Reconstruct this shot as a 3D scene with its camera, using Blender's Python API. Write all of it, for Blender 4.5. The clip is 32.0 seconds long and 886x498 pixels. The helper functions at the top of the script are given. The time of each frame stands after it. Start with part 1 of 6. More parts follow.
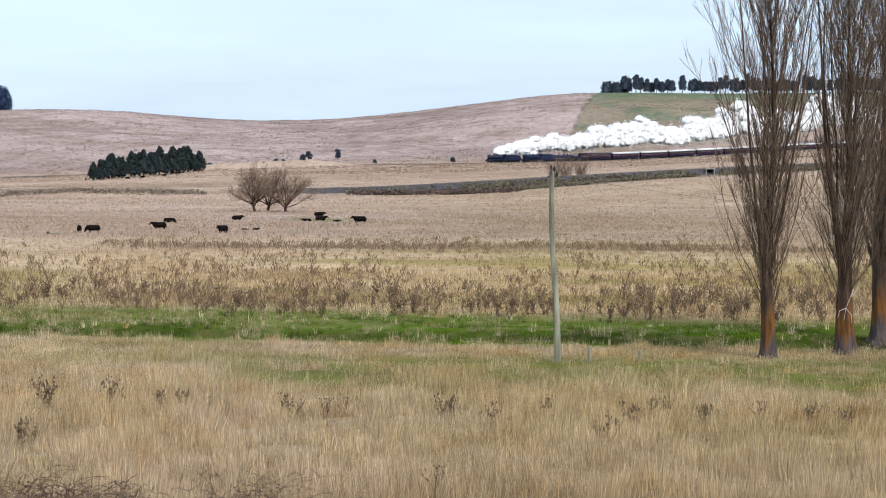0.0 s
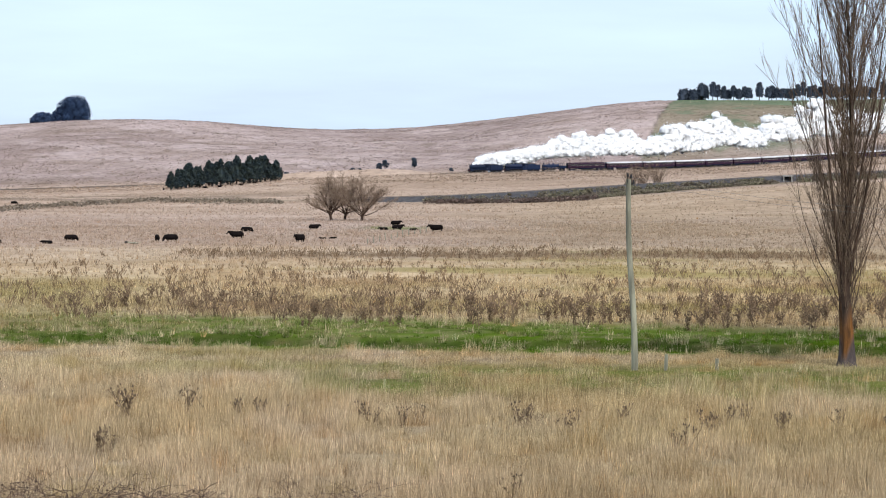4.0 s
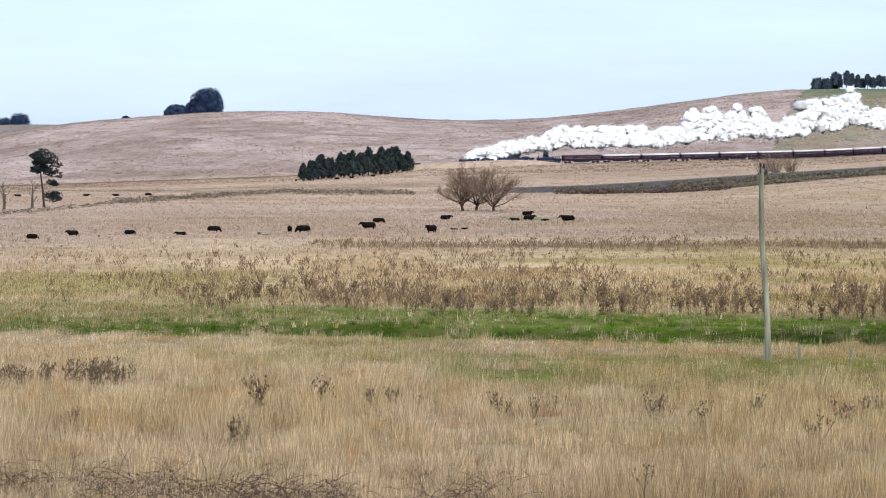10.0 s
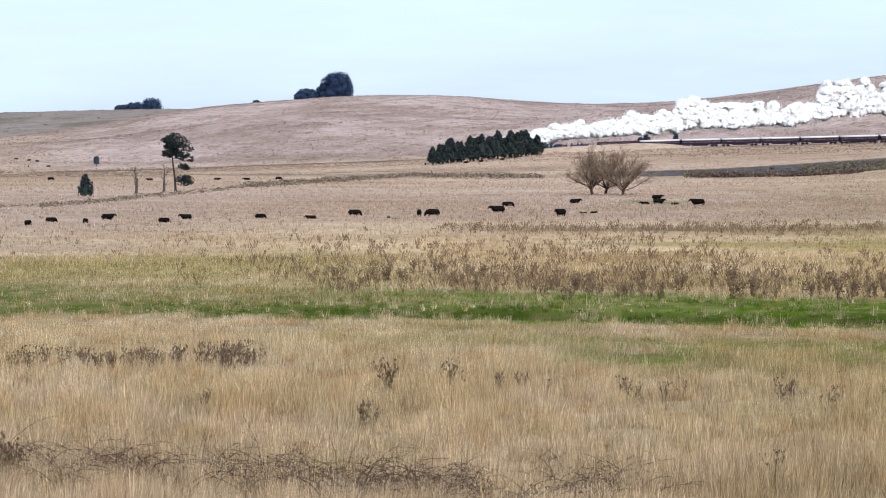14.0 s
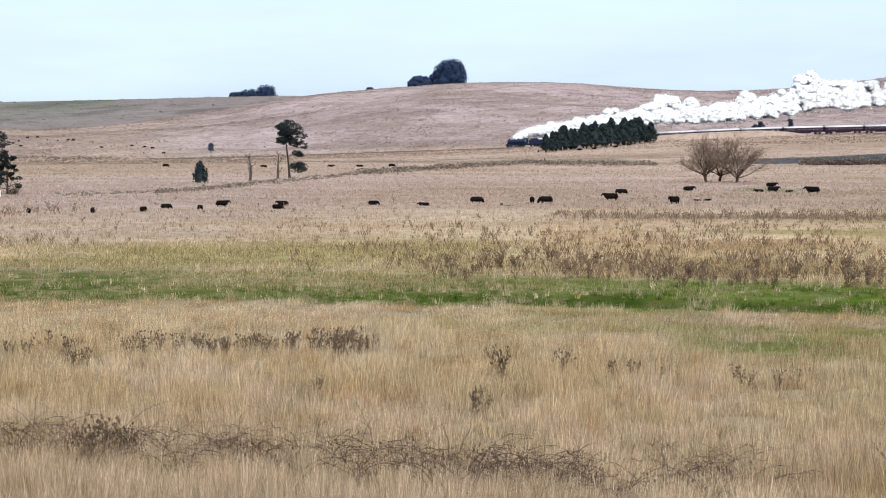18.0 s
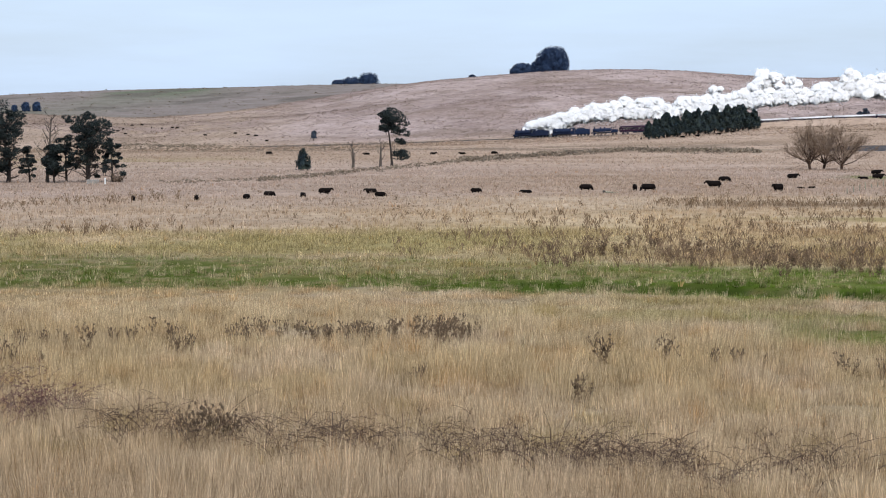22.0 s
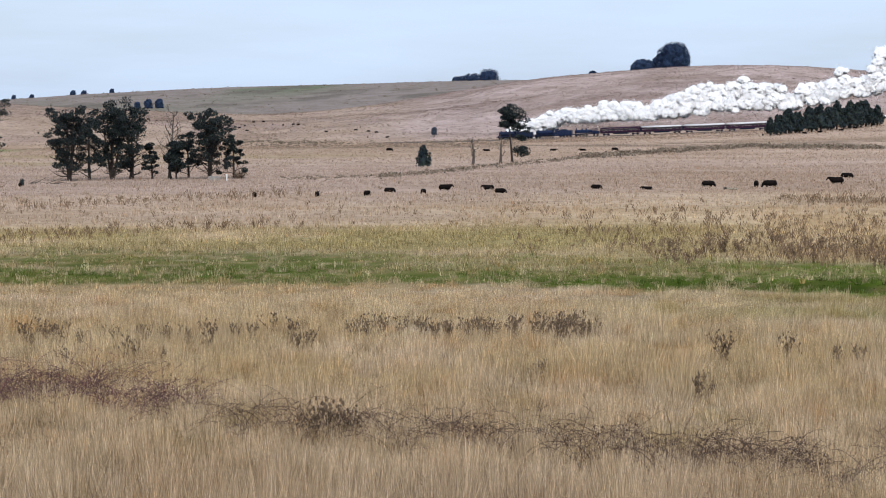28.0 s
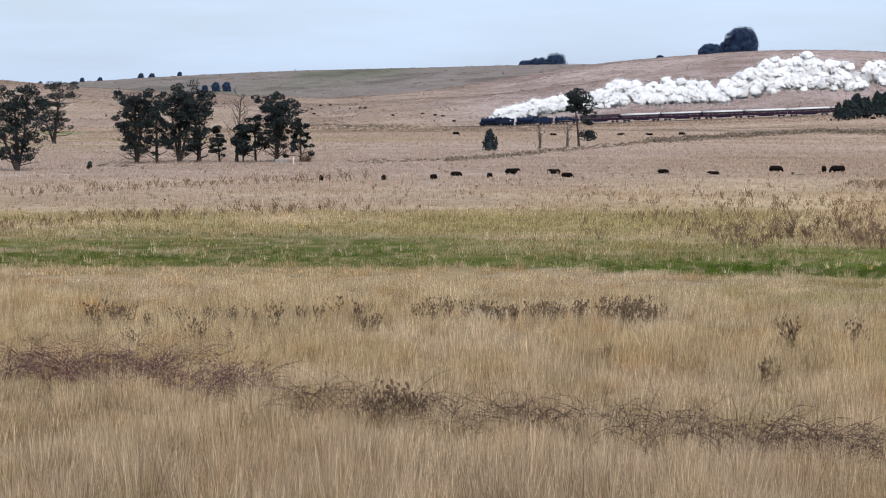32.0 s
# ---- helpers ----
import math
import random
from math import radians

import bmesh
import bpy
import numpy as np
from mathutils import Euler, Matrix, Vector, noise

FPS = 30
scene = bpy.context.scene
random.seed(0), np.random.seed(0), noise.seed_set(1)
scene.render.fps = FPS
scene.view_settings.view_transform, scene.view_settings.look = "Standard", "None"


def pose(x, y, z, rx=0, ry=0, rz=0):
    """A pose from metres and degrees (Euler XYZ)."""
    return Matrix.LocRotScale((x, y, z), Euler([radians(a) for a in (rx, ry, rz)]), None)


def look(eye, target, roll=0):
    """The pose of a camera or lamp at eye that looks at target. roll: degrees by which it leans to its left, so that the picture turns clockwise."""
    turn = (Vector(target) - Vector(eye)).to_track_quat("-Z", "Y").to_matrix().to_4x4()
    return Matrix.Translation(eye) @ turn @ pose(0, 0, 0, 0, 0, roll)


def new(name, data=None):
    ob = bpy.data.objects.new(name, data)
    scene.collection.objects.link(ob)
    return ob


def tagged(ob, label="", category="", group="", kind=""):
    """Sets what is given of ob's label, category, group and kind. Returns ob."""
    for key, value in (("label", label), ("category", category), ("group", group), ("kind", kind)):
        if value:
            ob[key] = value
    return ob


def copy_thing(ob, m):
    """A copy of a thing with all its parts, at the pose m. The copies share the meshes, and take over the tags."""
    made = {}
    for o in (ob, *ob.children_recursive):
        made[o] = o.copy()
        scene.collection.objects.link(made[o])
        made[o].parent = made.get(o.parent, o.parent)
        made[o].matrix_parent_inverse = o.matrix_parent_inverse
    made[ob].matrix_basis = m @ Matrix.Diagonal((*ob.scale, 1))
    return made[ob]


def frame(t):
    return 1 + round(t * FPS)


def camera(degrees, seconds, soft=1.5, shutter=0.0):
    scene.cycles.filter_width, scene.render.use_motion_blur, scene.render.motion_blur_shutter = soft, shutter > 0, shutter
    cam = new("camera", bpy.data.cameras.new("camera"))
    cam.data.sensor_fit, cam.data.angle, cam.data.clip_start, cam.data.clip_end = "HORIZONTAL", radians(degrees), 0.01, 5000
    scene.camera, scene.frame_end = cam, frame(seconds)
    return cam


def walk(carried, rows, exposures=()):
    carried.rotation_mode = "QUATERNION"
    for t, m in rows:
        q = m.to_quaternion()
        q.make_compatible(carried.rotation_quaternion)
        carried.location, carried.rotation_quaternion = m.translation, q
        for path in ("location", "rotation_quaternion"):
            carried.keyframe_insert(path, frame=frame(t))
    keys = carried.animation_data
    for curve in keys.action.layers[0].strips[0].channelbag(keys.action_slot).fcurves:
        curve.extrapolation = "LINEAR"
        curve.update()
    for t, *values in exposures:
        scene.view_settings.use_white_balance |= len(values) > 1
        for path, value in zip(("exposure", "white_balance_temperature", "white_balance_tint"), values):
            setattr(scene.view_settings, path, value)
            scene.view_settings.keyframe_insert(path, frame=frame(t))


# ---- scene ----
EYE = 9.5           # height of the eye over the plain
cam = camera(20.5, 32.0, soft=1.05)
# seconds, turn to the left, tilt up, lean to the left
PAN = [
    (0.0,-0.000,-2.000,0.422), (0.5,0.107,-1.966,0.366), (1.0,0.442,-1.929,0.308), (1.5,0.764,-1.915,0.305),
    (2.0,1.024,-1.908,0.273), (2.5,1.080,-1.896,0.268), (3.0,1.249,-1.874,0.253), (3.5,1.452,-1.833,0.229),
    (4.0,1.793,-1.814,0.199), (4.5,2.154,-1.798,0.176), (6.5,3.047,-1.869,0.123), (7.0,3.173,-1.837,0.110),
    (7.5,3.348,-1.800,0.079), (8.0,3.582,-1.765,0.057), (8.5,3.904,-1.753,0.001), (9.0,4.256,-1.996,0.072),
    (9.5,4.592,-2.033,0.022), (10.0,4.870,-2.038,-0.011), (10.5,5.421,-2.112,-0.000), (11.0,5.720,-2.134,-0.027),
    (11.5,6.059,-2.246,-0.042), (12.0,6.652,-2.467,0.022), (12.5,6.990,-2.498,-0.019), (13.0,7.251,-2.472,-0.025),
    (13.5,7.517,-2.438,-0.055), (14.0,7.894,-2.416,-0.085), (14.5,8.295,-2.439,-0.092), (16.5,9.733,-2.766,-0.051),
    (17.0,9.918,-2.762,-0.046), (17.5,10.319,-2.727,-0.054), (18.0,10.535,-2.714,-0.038), (18.5,10.797,-2.702,-0.110),
    (19.0,11.040,-3.034,0.002), (19.5,11.397,-3.121,0.018), (20.0,11.660,-3.076,-0.013), (20.5,11.992,-3.051,-0.034),
    (21.0,12.326,-3.020,-0.053), (21.5,12.657,-3.008,-0.095), (22.0,12.930,-3.003,-0.109), (22.5,13.151,-2.983,-0.122),
    (23.0,13.340,-2.958,-0.146), (23.5,13.514,-2.912,-0.176), (24.0,13.773,-2.886,-0.194), (24.5,14.059,-2.865,-0.211),
    (25.0,14.380,-2.866,-0.219), (25.5,14.601,-2.863,-0.211), (27.5,15.516,-3.067,-0.197), (28.0,15.742,-3.079,-0.185),
    (28.5,16.103,-3.071,-0.214), (29.0,16.290,-3.071,-0.186), (29.5,16.433,-3.100,-0.215), (30.0,16.692,-3.311,-0.114),
    (30.5,16.907,-3.457,0.007), (31.0,17.046,-3.469,-0.020), (31.5,17.261,-3.449,-0.033), (32.0,17.290,-3.451,-0.004),
]
walk(cam, [(t, pose(0, 0, EYE, 0, 0, yaw) @ pose(0, 0, 0, 90 + tilt, 0, 0) @ pose(0, 0, 0, 0, 0, lean)) for t, yaw, tilt, lean in PAN],
     exposures=[(0, 0.19, 6500, 10), (9, 0.22, 6500, 10), (19.5, 0.23, 6450, 11), (21, 0.23, 6450, 11), (22, -0.02, 6450, 11), (25, -0.03, 6480, 12), (28, -0.03, 6480, 12), (32, -0.05, 6480, 12)])

# ---- world and sun: thin bright overcast ----
SUN_EL, SUN_AZ = 48, 150       # degrees up; degrees clockwise from ahead
world = bpy.data.worlds.new("world")
scene.world = world
world.use_nodes = True
wn, wl = world.node_tree.nodes, world.node_tree.links
wn.clear()
w_out = wn.new("ShaderNodeOutputWorld")
w_bg = wn.new("ShaderNodeBackground")
w_sky = wn.new("ShaderNodeTexSky")
w_sky.sky_type = "NISHITA"
w_sky.sun_disc = False
w_sky.sun_elevation, w_sky.sun_rotation = radians(SUN_EL), radians(SUN_AZ)
w_sky.air_density, w_sky.dust_density = 1.0, 1.5
w_tc = wn.new("ShaderNodeTexCoord")
w_map = wn.new("ShaderNodeMapping")
w_map.inputs["Scale"].default_value = (2.2, 2.2, 16.0)
w_noise = wn.new("ShaderNodeTexNoise")
w_noise.inputs["Scale"].default_value = 2.4
w_noise.inputs["Detail"].default_value = 7
w_noise.inputs["Roughness"].default_value = 0.55
w_ramp = wn.new("ShaderNodeValToRGB")
w_ramp.color_ramp.elements[0].position, w_ramp.color_ramp.elements[0].color = 0.32, (0.62, 0.62, 0.62, 1)
w_ramp.color_ramp.elements[1].position, w_ramp.color_ramp.elements[1].color = 0.66, (0.86, 0.86, 0.86, 1)
w_mix = wn.new("ShaderNodeMix")
w_mix.data_type = "RGBA"
w_mix.inputs[7].default_value = (7.3, 9.2, 11.9, 1)      # the cloud veil
wl.new(w_tc.outputs["Generated"], w_map.inputs["Vector"])
wl.new(w_map.outputs["Vector"], w_noise.inputs["Vector"])
wl.new(w_noise.outputs["Fac"], w_ramp.inputs["Fac"])
wl.new(w_ramp.outputs["Color"], w_mix.inputs[0])
wl.new(w_sky.outputs["Color"], w_mix.inputs[6])
wl.new(w_mix.outputs[2], w_bg.inputs["Color"])
w_bg.inputs["Strength"].default_value = 0.1
wl.new(w_bg.outputs["Background"], w_out.inputs["Surface"])

sun_data = bpy.data.lights.new("sun", "SUN")
sun_data.energy, sun_data.angle, sun_data.color = 3.2, radians(16), (1.0, 0.96, 0.9)
sun = new("sun", sun_data)
sun.matrix_world = look((0, 0, 0), (-math.sin(radians(SUN_AZ)) * math.cos(radians(SUN_EL)),
                                   -math.cos(radians(SUN_AZ)) * math.cos(radians(SUN_EL)), -math.sin(radians(SUN_EL))))


# ---- materials ----
def mat(name, a, b=None, scale=3.0, rough=0.85, metal=0.0, bump=0.0, per_object=0.0, per_island=0.0, attr="", translucent=0.0, fine=0.0, stretch=(1, 1, 1), spec=0.3):
    """Two-tone noise surface; attr: takes the base colour from a mesh attribute; fine: strength of a second, finer grain."""
    m = bpy.data.materials.new(name)
    m.use_nodes = True
    nt, ln = m.node_tree.nodes, m.node_tree.links
    bsdf = nt["Principled BSDF"]
    bsdf.inputs["Roughness"].default_value = rough
    bsdf.inputs["Metallic"].default_value = metal
    bsdf.inputs["Specular IOR Level"].default_value = spec
    tc = nt.new("ShaderNodeTexCoord")
    mp = nt.new("ShaderNodeMapping")
    mp.inputs["Scale"].default_value = stretch
    ln.new(tc.outputs["Object"], mp.inputs["Vector"])
    n1 = nt.new("ShaderNodeTexNoise")
    n1.inputs["Scale"].default_value = scale
    n1.inputs["Detail"].default_value = 6
    ln.new(mp.outputs["Vector"], n1.inputs["Vector"])
    mix = nt.new("ShaderNodeMix")
    mix.data_type = "RGBA"
    b = b or tuple(c * 0.7 for c in a)
    rp = nt.new("ShaderNodeValToRGB")
    rp.color_ramp.elements[0].position, rp.color_ramp.elements[1].position = 0.33, 0.67
    ln.new(n1.outputs["Fac"], rp.inputs["Fac"])
    ln.new(rp.outputs["Color"], mix.inputs[0])
    if attr:
        at = nt.new("ShaderNodeAttribute")
        at.attribute_name = attr
        dk = nt.new("ShaderNodeMix")
        dk.data_type, dk.blend_type = "RGBA", "MULTIPLY"
        dk.inputs[0].default_value = 1
        dk.inputs[7].default_value = (*b, 1)
        ln.new(at.outputs["Color"], dk.inputs[6])
        ln.new(at.outputs["Color"], mix.inputs[6])
        ln.new(dk.outputs[2], mix.inputs[7])
    else:
        mix.inputs[6].default_value, mix.inputs[7].default_value = (*a, 1), (*b, 1)
    colour = mix.outputs[2]

    def scaled(colour, value, low, high):
        mr = nt.new("ShaderNodeMapRange")
        mr.inputs["To Min"].default_value, mr.inputs["To Max"].default_value = low, high
        ln.new(value, mr.inputs["Value"])
        mul = nt.new("ShaderNodeMix")
        mul.data_type, mul.blend_type = "RGBA", "MULTIPLY"
        mul.inputs[0].default_value = 1
        ln.new(colour, mul.inputs[6])
        ln.new(mr.outputs["Result"], mul.inputs[7])
        return mul.outputs[2]

    if fine:
        n2 = nt.new("ShaderNodeTexNoise")
        n2.inputs["Scale"].default_value = scale * 9
        n2.inputs["Detail"].default_value = 5
        ln.new(mp.outputs["Vector"], n2.inputs["Vector"])
        colour = scaled(colour, n2.outputs["Fac"], 1 - fine, 1 + fine)
    if per_object:
        oi = nt.new("ShaderNodeObjectInfo")
        colour = scaled(colour, oi.outputs["Random"], 1 - per_object, 1 + per_object)
    if per_island:
        ge = nt.new("ShaderNodeNewGeometry")
        colour = scaled(colour, ge.outputs["Random Per Island"], 1 - per_island, 1 + per_island)
    ln.new(colour, bsdf.inputs["Base Color"])
    if bump:
        bp = nt.new("ShaderNodeBump")
        bp.inputs["Strength"].default_value = min(1, bump)
        bp.inputs["Distance"].default_value = 0.3 / scale
        ln.new(n1.outputs["Fac"], bp.inputs["Height"])
        ln.new(bp.outputs["Normal"], bsdf.inputs["Normal"])
    if translucent:
        tr = nt.new("ShaderNodeBsdfTranslucent")
        ms = nt.new("ShaderNodeMixShader")
        ms.inputs[0].default_value = translucent
        ln.new(colour, tr.inputs["Color"])
        ln.new(bsdf.outputs[0], ms.inputs[1])
        ln.new(tr.outputs[0], ms.inputs[2])
        ln.new(ms.outputs[0], nt["Material Output"].inputs["Surface"])
    return m


M_GROUND = mat("dry_pasture", (1, 1, 1), (0.80, 0.78, 0.75), scale=0.04, rough=0.95, attr="cover", fine=0.5, bump=0.5, spec=0.0)
M_GRASS = mat("grass_blades", (1, 1, 1), (0.80, 0.79, 0.77), scale=0.25, rough=0.8, attr="cover", per_island=0.38, translucent=0.35, spec=0.0)
M_FARGRASS = mat("far_grass_blades", (1, 1, 1), (0.88, 0.87, 0.85), scale=0.1, rough=0.8, attr="cover", per_island=0.15, translucent=0.35, spec=0.0)
M_BARK = mat("poplar_bark", (0.085, 0.050, 0.032), (0.036, 0.021, 0.015), scale=5, bump=0.8, fine=0.3, stretch=(1, 1, 0.25))
M_LICHEN = mat("poplar_trunk_bark", (1, 1, 1), (0.34, 0.34, 0.36), attr="cover", scale=3.4, bump=1, fine=0.45, stretch=(1.6, 1.6, 0.3))
M_TWIG = mat("twigs", (0.19, 0.133, 0.090), (0.10, 0.067, 0.046), scale=2, per_island=0.35)
M_WILLOW = mat("willow_twigs", (0.26, 0.185, 0.13), (0.17, 0.115, 0.08), scale=1, per_island=0.3)
M_PINEBARK = mat("pine_bark", (0.055, 0.042, 0.036), (0.026, 0.020, 0.018), scale=3, bump=0.8)
M_DEADWOOD = mat("dead_wood", (0.10, 0.080, 0.066), (0.05, 0.040, 0.034), scale=3, bump=0.5)
M_BLEACHED = mat("bleached_wood", (0.55, 0.52, 0.47), (0.38, 0.35, 0.31), scale=6)
M_NEEDLE = mat("pine_needles", (0.024, 0.034, 0.030), (0.011, 0.016, 0.019), scale=0.8, per_island=0.4, translucent=0.12)
M_CYPRESS = mat("cypress_foliage", (0.014, 0.027, 0.037), (0.030, 0.040, 0.030), scale=0.5, per_island=0.4, translucent=0.1)
# macrocarpa and gum foliage: the blue of distance haze is put into the colours
M_MACRO_HAZED = mat("hazed_macrocarpa_foliage", (0.024, 0.047, 0.102), (0.017, 0.034, 0.075), scale=0.2, per_island=0.14, translucent=0.08)
M_GUM_HAZED = mat("hazed_gum_foliage", (0.048, 0.064, 0.090), (0.030, 0.040, 0.056), scale=0.3, per_island=0.25, translucent=0.1)
M_POLE = mat("weathered_pole", (0.33, 0.32, 0.235), (0.14, 0.135, 0.10), scale=4, bump=0.6, fine=0.3, stretch=(1, 1, 0.12))
M_THISTLE = mat("dead_thistle", (0.165, 0.112, 0.066), (0.085, 0.057, 0.035), scale=6, per_island=0.35, per_object=0.15)
M_FARTHISTLE = mat("weathered_thistle", (0.178, 0.117, 0.068), (0.108, 0.071, 0.044), scale=2, per_island=0.35, per_object=0.2)
M_BRAMBLE = mat("bramble_cane", (0.060, 0.034, 0.024), (0.11, 0.068, 0.045), scale=3, per_island=0.35)
M_REDCANE = mat("red_bramble_cane", (0.13, 0.055, 0.05), (0.085, 0.05, 0.05), scale=2, per_island=0.4)
M_BRAMRED = mat("bramble_leaves", (0.14, 0.05, 0.04), (0.10, 0.075, 0.055), scale=0.5, per_island=0.4)
M_BRIAR = mat("dead_briar", (0.125, 0.082, 0.066), (0.085, 0.062, 0.05), scale=0.5, per_island=0.35)
M_COW = mat("black_hide", (0.006, 0.005, 0.005), (0.012, 0.009, 0.008), scale=2, rough=0.95, per_object=0.3, spec=0.03)
M_BALLAST = mat("ballast", (0.085, 0.08, 0.082), (0.055, 0.052, 0.055), scale=0.7, fine=0.35, bump=0.5, spec=0.0)
M_RAIL = mat("rail_steel", (0.18, 0.13, 0.10), (0.26, 0.22, 0.19), scale=1, rough=0.5, metal=0.7)
M_SLEEPER = mat("sleeper", (0.12, 0.095, 0.075), scale=2, per_object=0.25)
M_SCRUB = mat("scrub_leaves", (0.165, 0.150, 0.088), (0.150, 0.115, 0.088), scale=0.25, per_island=0.4, translucent=0.15)
M_RUSH = mat("dead_rushes", (0.21, 0.165, 0.12), (0.14, 0.11, 0.082), scale=0.1, per_island=0.4)
M_CONCRETE = mat("concrete", (0.34, 0.32, 0.29), (0.22, 0.21, 0.19), scale=1.5, fine=0.2, bump=0.3)
M_LOCO = mat("black_loco_paint", (0.008, 0.014, 0.036), (0.012, 0.019, 0.042), scale=1.2, rough=0.5, spec=0.12, fine=0.2)
M_LOCO2 = mat("blue_black_paint", (0.009, 0.017, 0.048), (0.013, 0.023, 0.054), scale=1.2, rough=0.5, spec=0.12, fine=0.2)
M_STEEL = mat("worn_steel", (0.04, 0.04, 0.042), (0.025, 0.022, 0.02), scale=3, rough=0.6, metal=0.3, spec=0.15)
M_BUFFER = mat("dull_red_paint", (0.20, 0.03, 0.025), (0.11, 0.02, 0.02), scale=2)
M_MAROON = mat("maroon_carriage_paint", (0.027, 0.008, 0.024), (0.021, 0.006, 0.019), scale=0.5, rough=0.4, spec=0.2, per_object=0.12, fine=0.1)
M_ROOF = mat("pale_carriage_roof", (0.62, 0.61, 0.62), (0.48, 0.47, 0.48), scale=0.4, rough=0.6, per_object=0.12, fine=0.1)
M_PANE = mat("window_glass", (0.02, 0.022, 0.026), (0.07, 0.07, 0.07), scale=0.35, rough=0.08, spec=0.6)
M_CREAM = mat("cream_paint", (0.60, 0.55, 0.42), (0.5, 0.45, 0.35), scale=1)
M_COAL = mat("coal", (0.012, 0.012, 0.013), (0.03, 0.03, 0.03), scale=4, rough=0.5, bump=1)
M_WHITE = mat("white_paint", (0.75, 0.75, 0.73), (0.6, 0.6, 0.57), scale=1.5)
M_WIRE = mat("dull_wire", (0.16, 0.16, 0.16), (0.10, 0.10, 0.10), scale=1, metal=0.5, rough=0.5)


# ---- mesh helpers ----
class Geo:
    """Collects tubes and leaves (all faces of one size) and makes one mesh of them."""

    def __init__(self):
        self.v, self.f, self.n = [], [], 0

    def add(self, verts, faces):
        self.v.append(np.asarray(verts, float))
        self.f.append(np.asarray(faces, np.int64) + self.n)
        self.n += len(verts)

    def tube(self, pts, radii, sides=5):
        pts = np.asarray(pts, float)
        n = len(pts)
        radii = np.broadcast_to(np.asarray(radii, float), (n,))
        tan = np.gradient(pts, axis=0)
        tan /= np.linalg.norm(tan, axis=1)[:, None] + 1e-9
        ref = np.array((0.0, 0.0, 1.0)) if abs(tan[0, 2]) < 0.8 else np.array((1.0, 0.0, 0.0))
        a = np.cross(tan, ref)
        a /= np.linalg.norm(a, axis=1)[:, None] + 1e-9
        b = np.cross(tan, a)
        ang = np.arange(sides) * 2 * np.pi / sides
        ring = a[:, None] * np.cos(ang)[None, :, None] + b[:, None] * np.sin(ang)[None, :, None]
        verts = (pts[:, None] + ring * radii[:, None, None]).reshape(-1, 3)
        i, j = np.meshgrid(np.arange(n - 1), np.arange(sides), indexing="ij")
        k = (j + 1) % sides
        self.add(verts, np.stack([i * sides + j, i * sides + k, (i + 1) * sides + k, (i + 1) * sides + j], -1).reshape(-1, 4))

    def data(self, name, smooth=True):
        return mesh_np(name, np.concatenate(self.v), np.concatenate(self.f), smooth)


def mesh_np(name, verts, faces, smooth=True, colours=None):
    me = bpy.data.meshes.new(name)
    faces = np.asarray(faces)
    m, k = faces.shape
    me.vertices.add(len(verts))
    me.vertices.foreach_set("co", np.asarray(verts, np.float32).ravel())
    me.loops.add(m * k)
    me.loops.foreach_set("vertex_index", faces.astype(np.int32).ravel())
    me.polygons.add(m)
    me.polygons.foreach_set("loop_start", np.arange(m, dtype=np.int32) * k)
    me.polygons.foreach_set("use_smooth", np.full(m, smooth))
    me.update(calc_edges=True)
    if colours is not None:
        at = me.color_attributes.new("cover", "FLOAT_COLOR", "POINT")
        at.data.foreach_set("color", np.concatenate([colours, np.ones((len(colours), 1))], 1).astype(np.float32).ravel())
    return me


def put(name, me, material, parent=None, m=None, label=""):
    """Links a mesh as one object, under a thing or on its own."""
    if not me.materials:
        me.materials.append(material)
    ob = new(name, me)
    if parent:
        ob.parent = parent
    if m is not None:
        ob.matrix_basis = m
    if label:
        ob["label"] = label
    return ob


def part(name, bm, material, parent, label="", m=None):
    me = bpy.data.meshes.new(name)
    bm.to_mesh(me)
    bm.free()
    return put(name, me, material, parent, m, label)


def thing(name, label, category, group="", m=None):
    ob = tagged(new(name), label, category, group)
    ob.empty_display_size = 0.3
    if m is not None:
        ob.matrix_basis = m
    return ob


def box(bm, x, y, z, sx, sy, sz, bevel=0.0):
    got = bmesh.ops.create_cube(bm, size=1, matrix=Matrix.Translation((x, y, z)) @ Matrix.Diagonal((sx, sy, sz, 1)))
    if bevel:
        edges = list({e for v in got["verts"] for e in v.link_edges})
        bmesh.ops.bevel(bm, geom=edges, offset=bevel, segments=2, affect="EDGES", profile=0.5)


def rod(bm, a, b, r1, r2=None, seg=12):
    """A closed round bar from a to b."""
    a, b = Vector(a), Vector(b)
    turn = (b - a).to_track_quat("Z", "Y").to_matrix().to_4x4()
    bmesh.ops.create_cone(bm, cap_ends=True, segments=seg, radius1=r1, radius2=r1 if r2 is None else r2, depth=(b - a).length,
                          matrix=Matrix.Translation((a + b) / 2) @ turn)


# ---- the lie of the land, in turns (degrees right of the first view), slopes of sight and distances ----
def table(pairs, az):
    a, v = zip(*sorted(pairs))
    return np.interp(az, a, v)


def smooth_table(pairs, az):
    w = 0.5
    return sum(table(pairs, az + d) for d in (-2 * w, -w, 0, w, 2 * w)) / 5


def el_field(az):      # far edge of the flat, 700 m out
    return smooth_table([(-30, -0.78), (-5, -0.78), (-1, -0.755), (0.4, -0.725), (1.5, -0.68), (3.5, -0.52), (6, -0.35), (10, -0.17), (14, -0.05)], az)


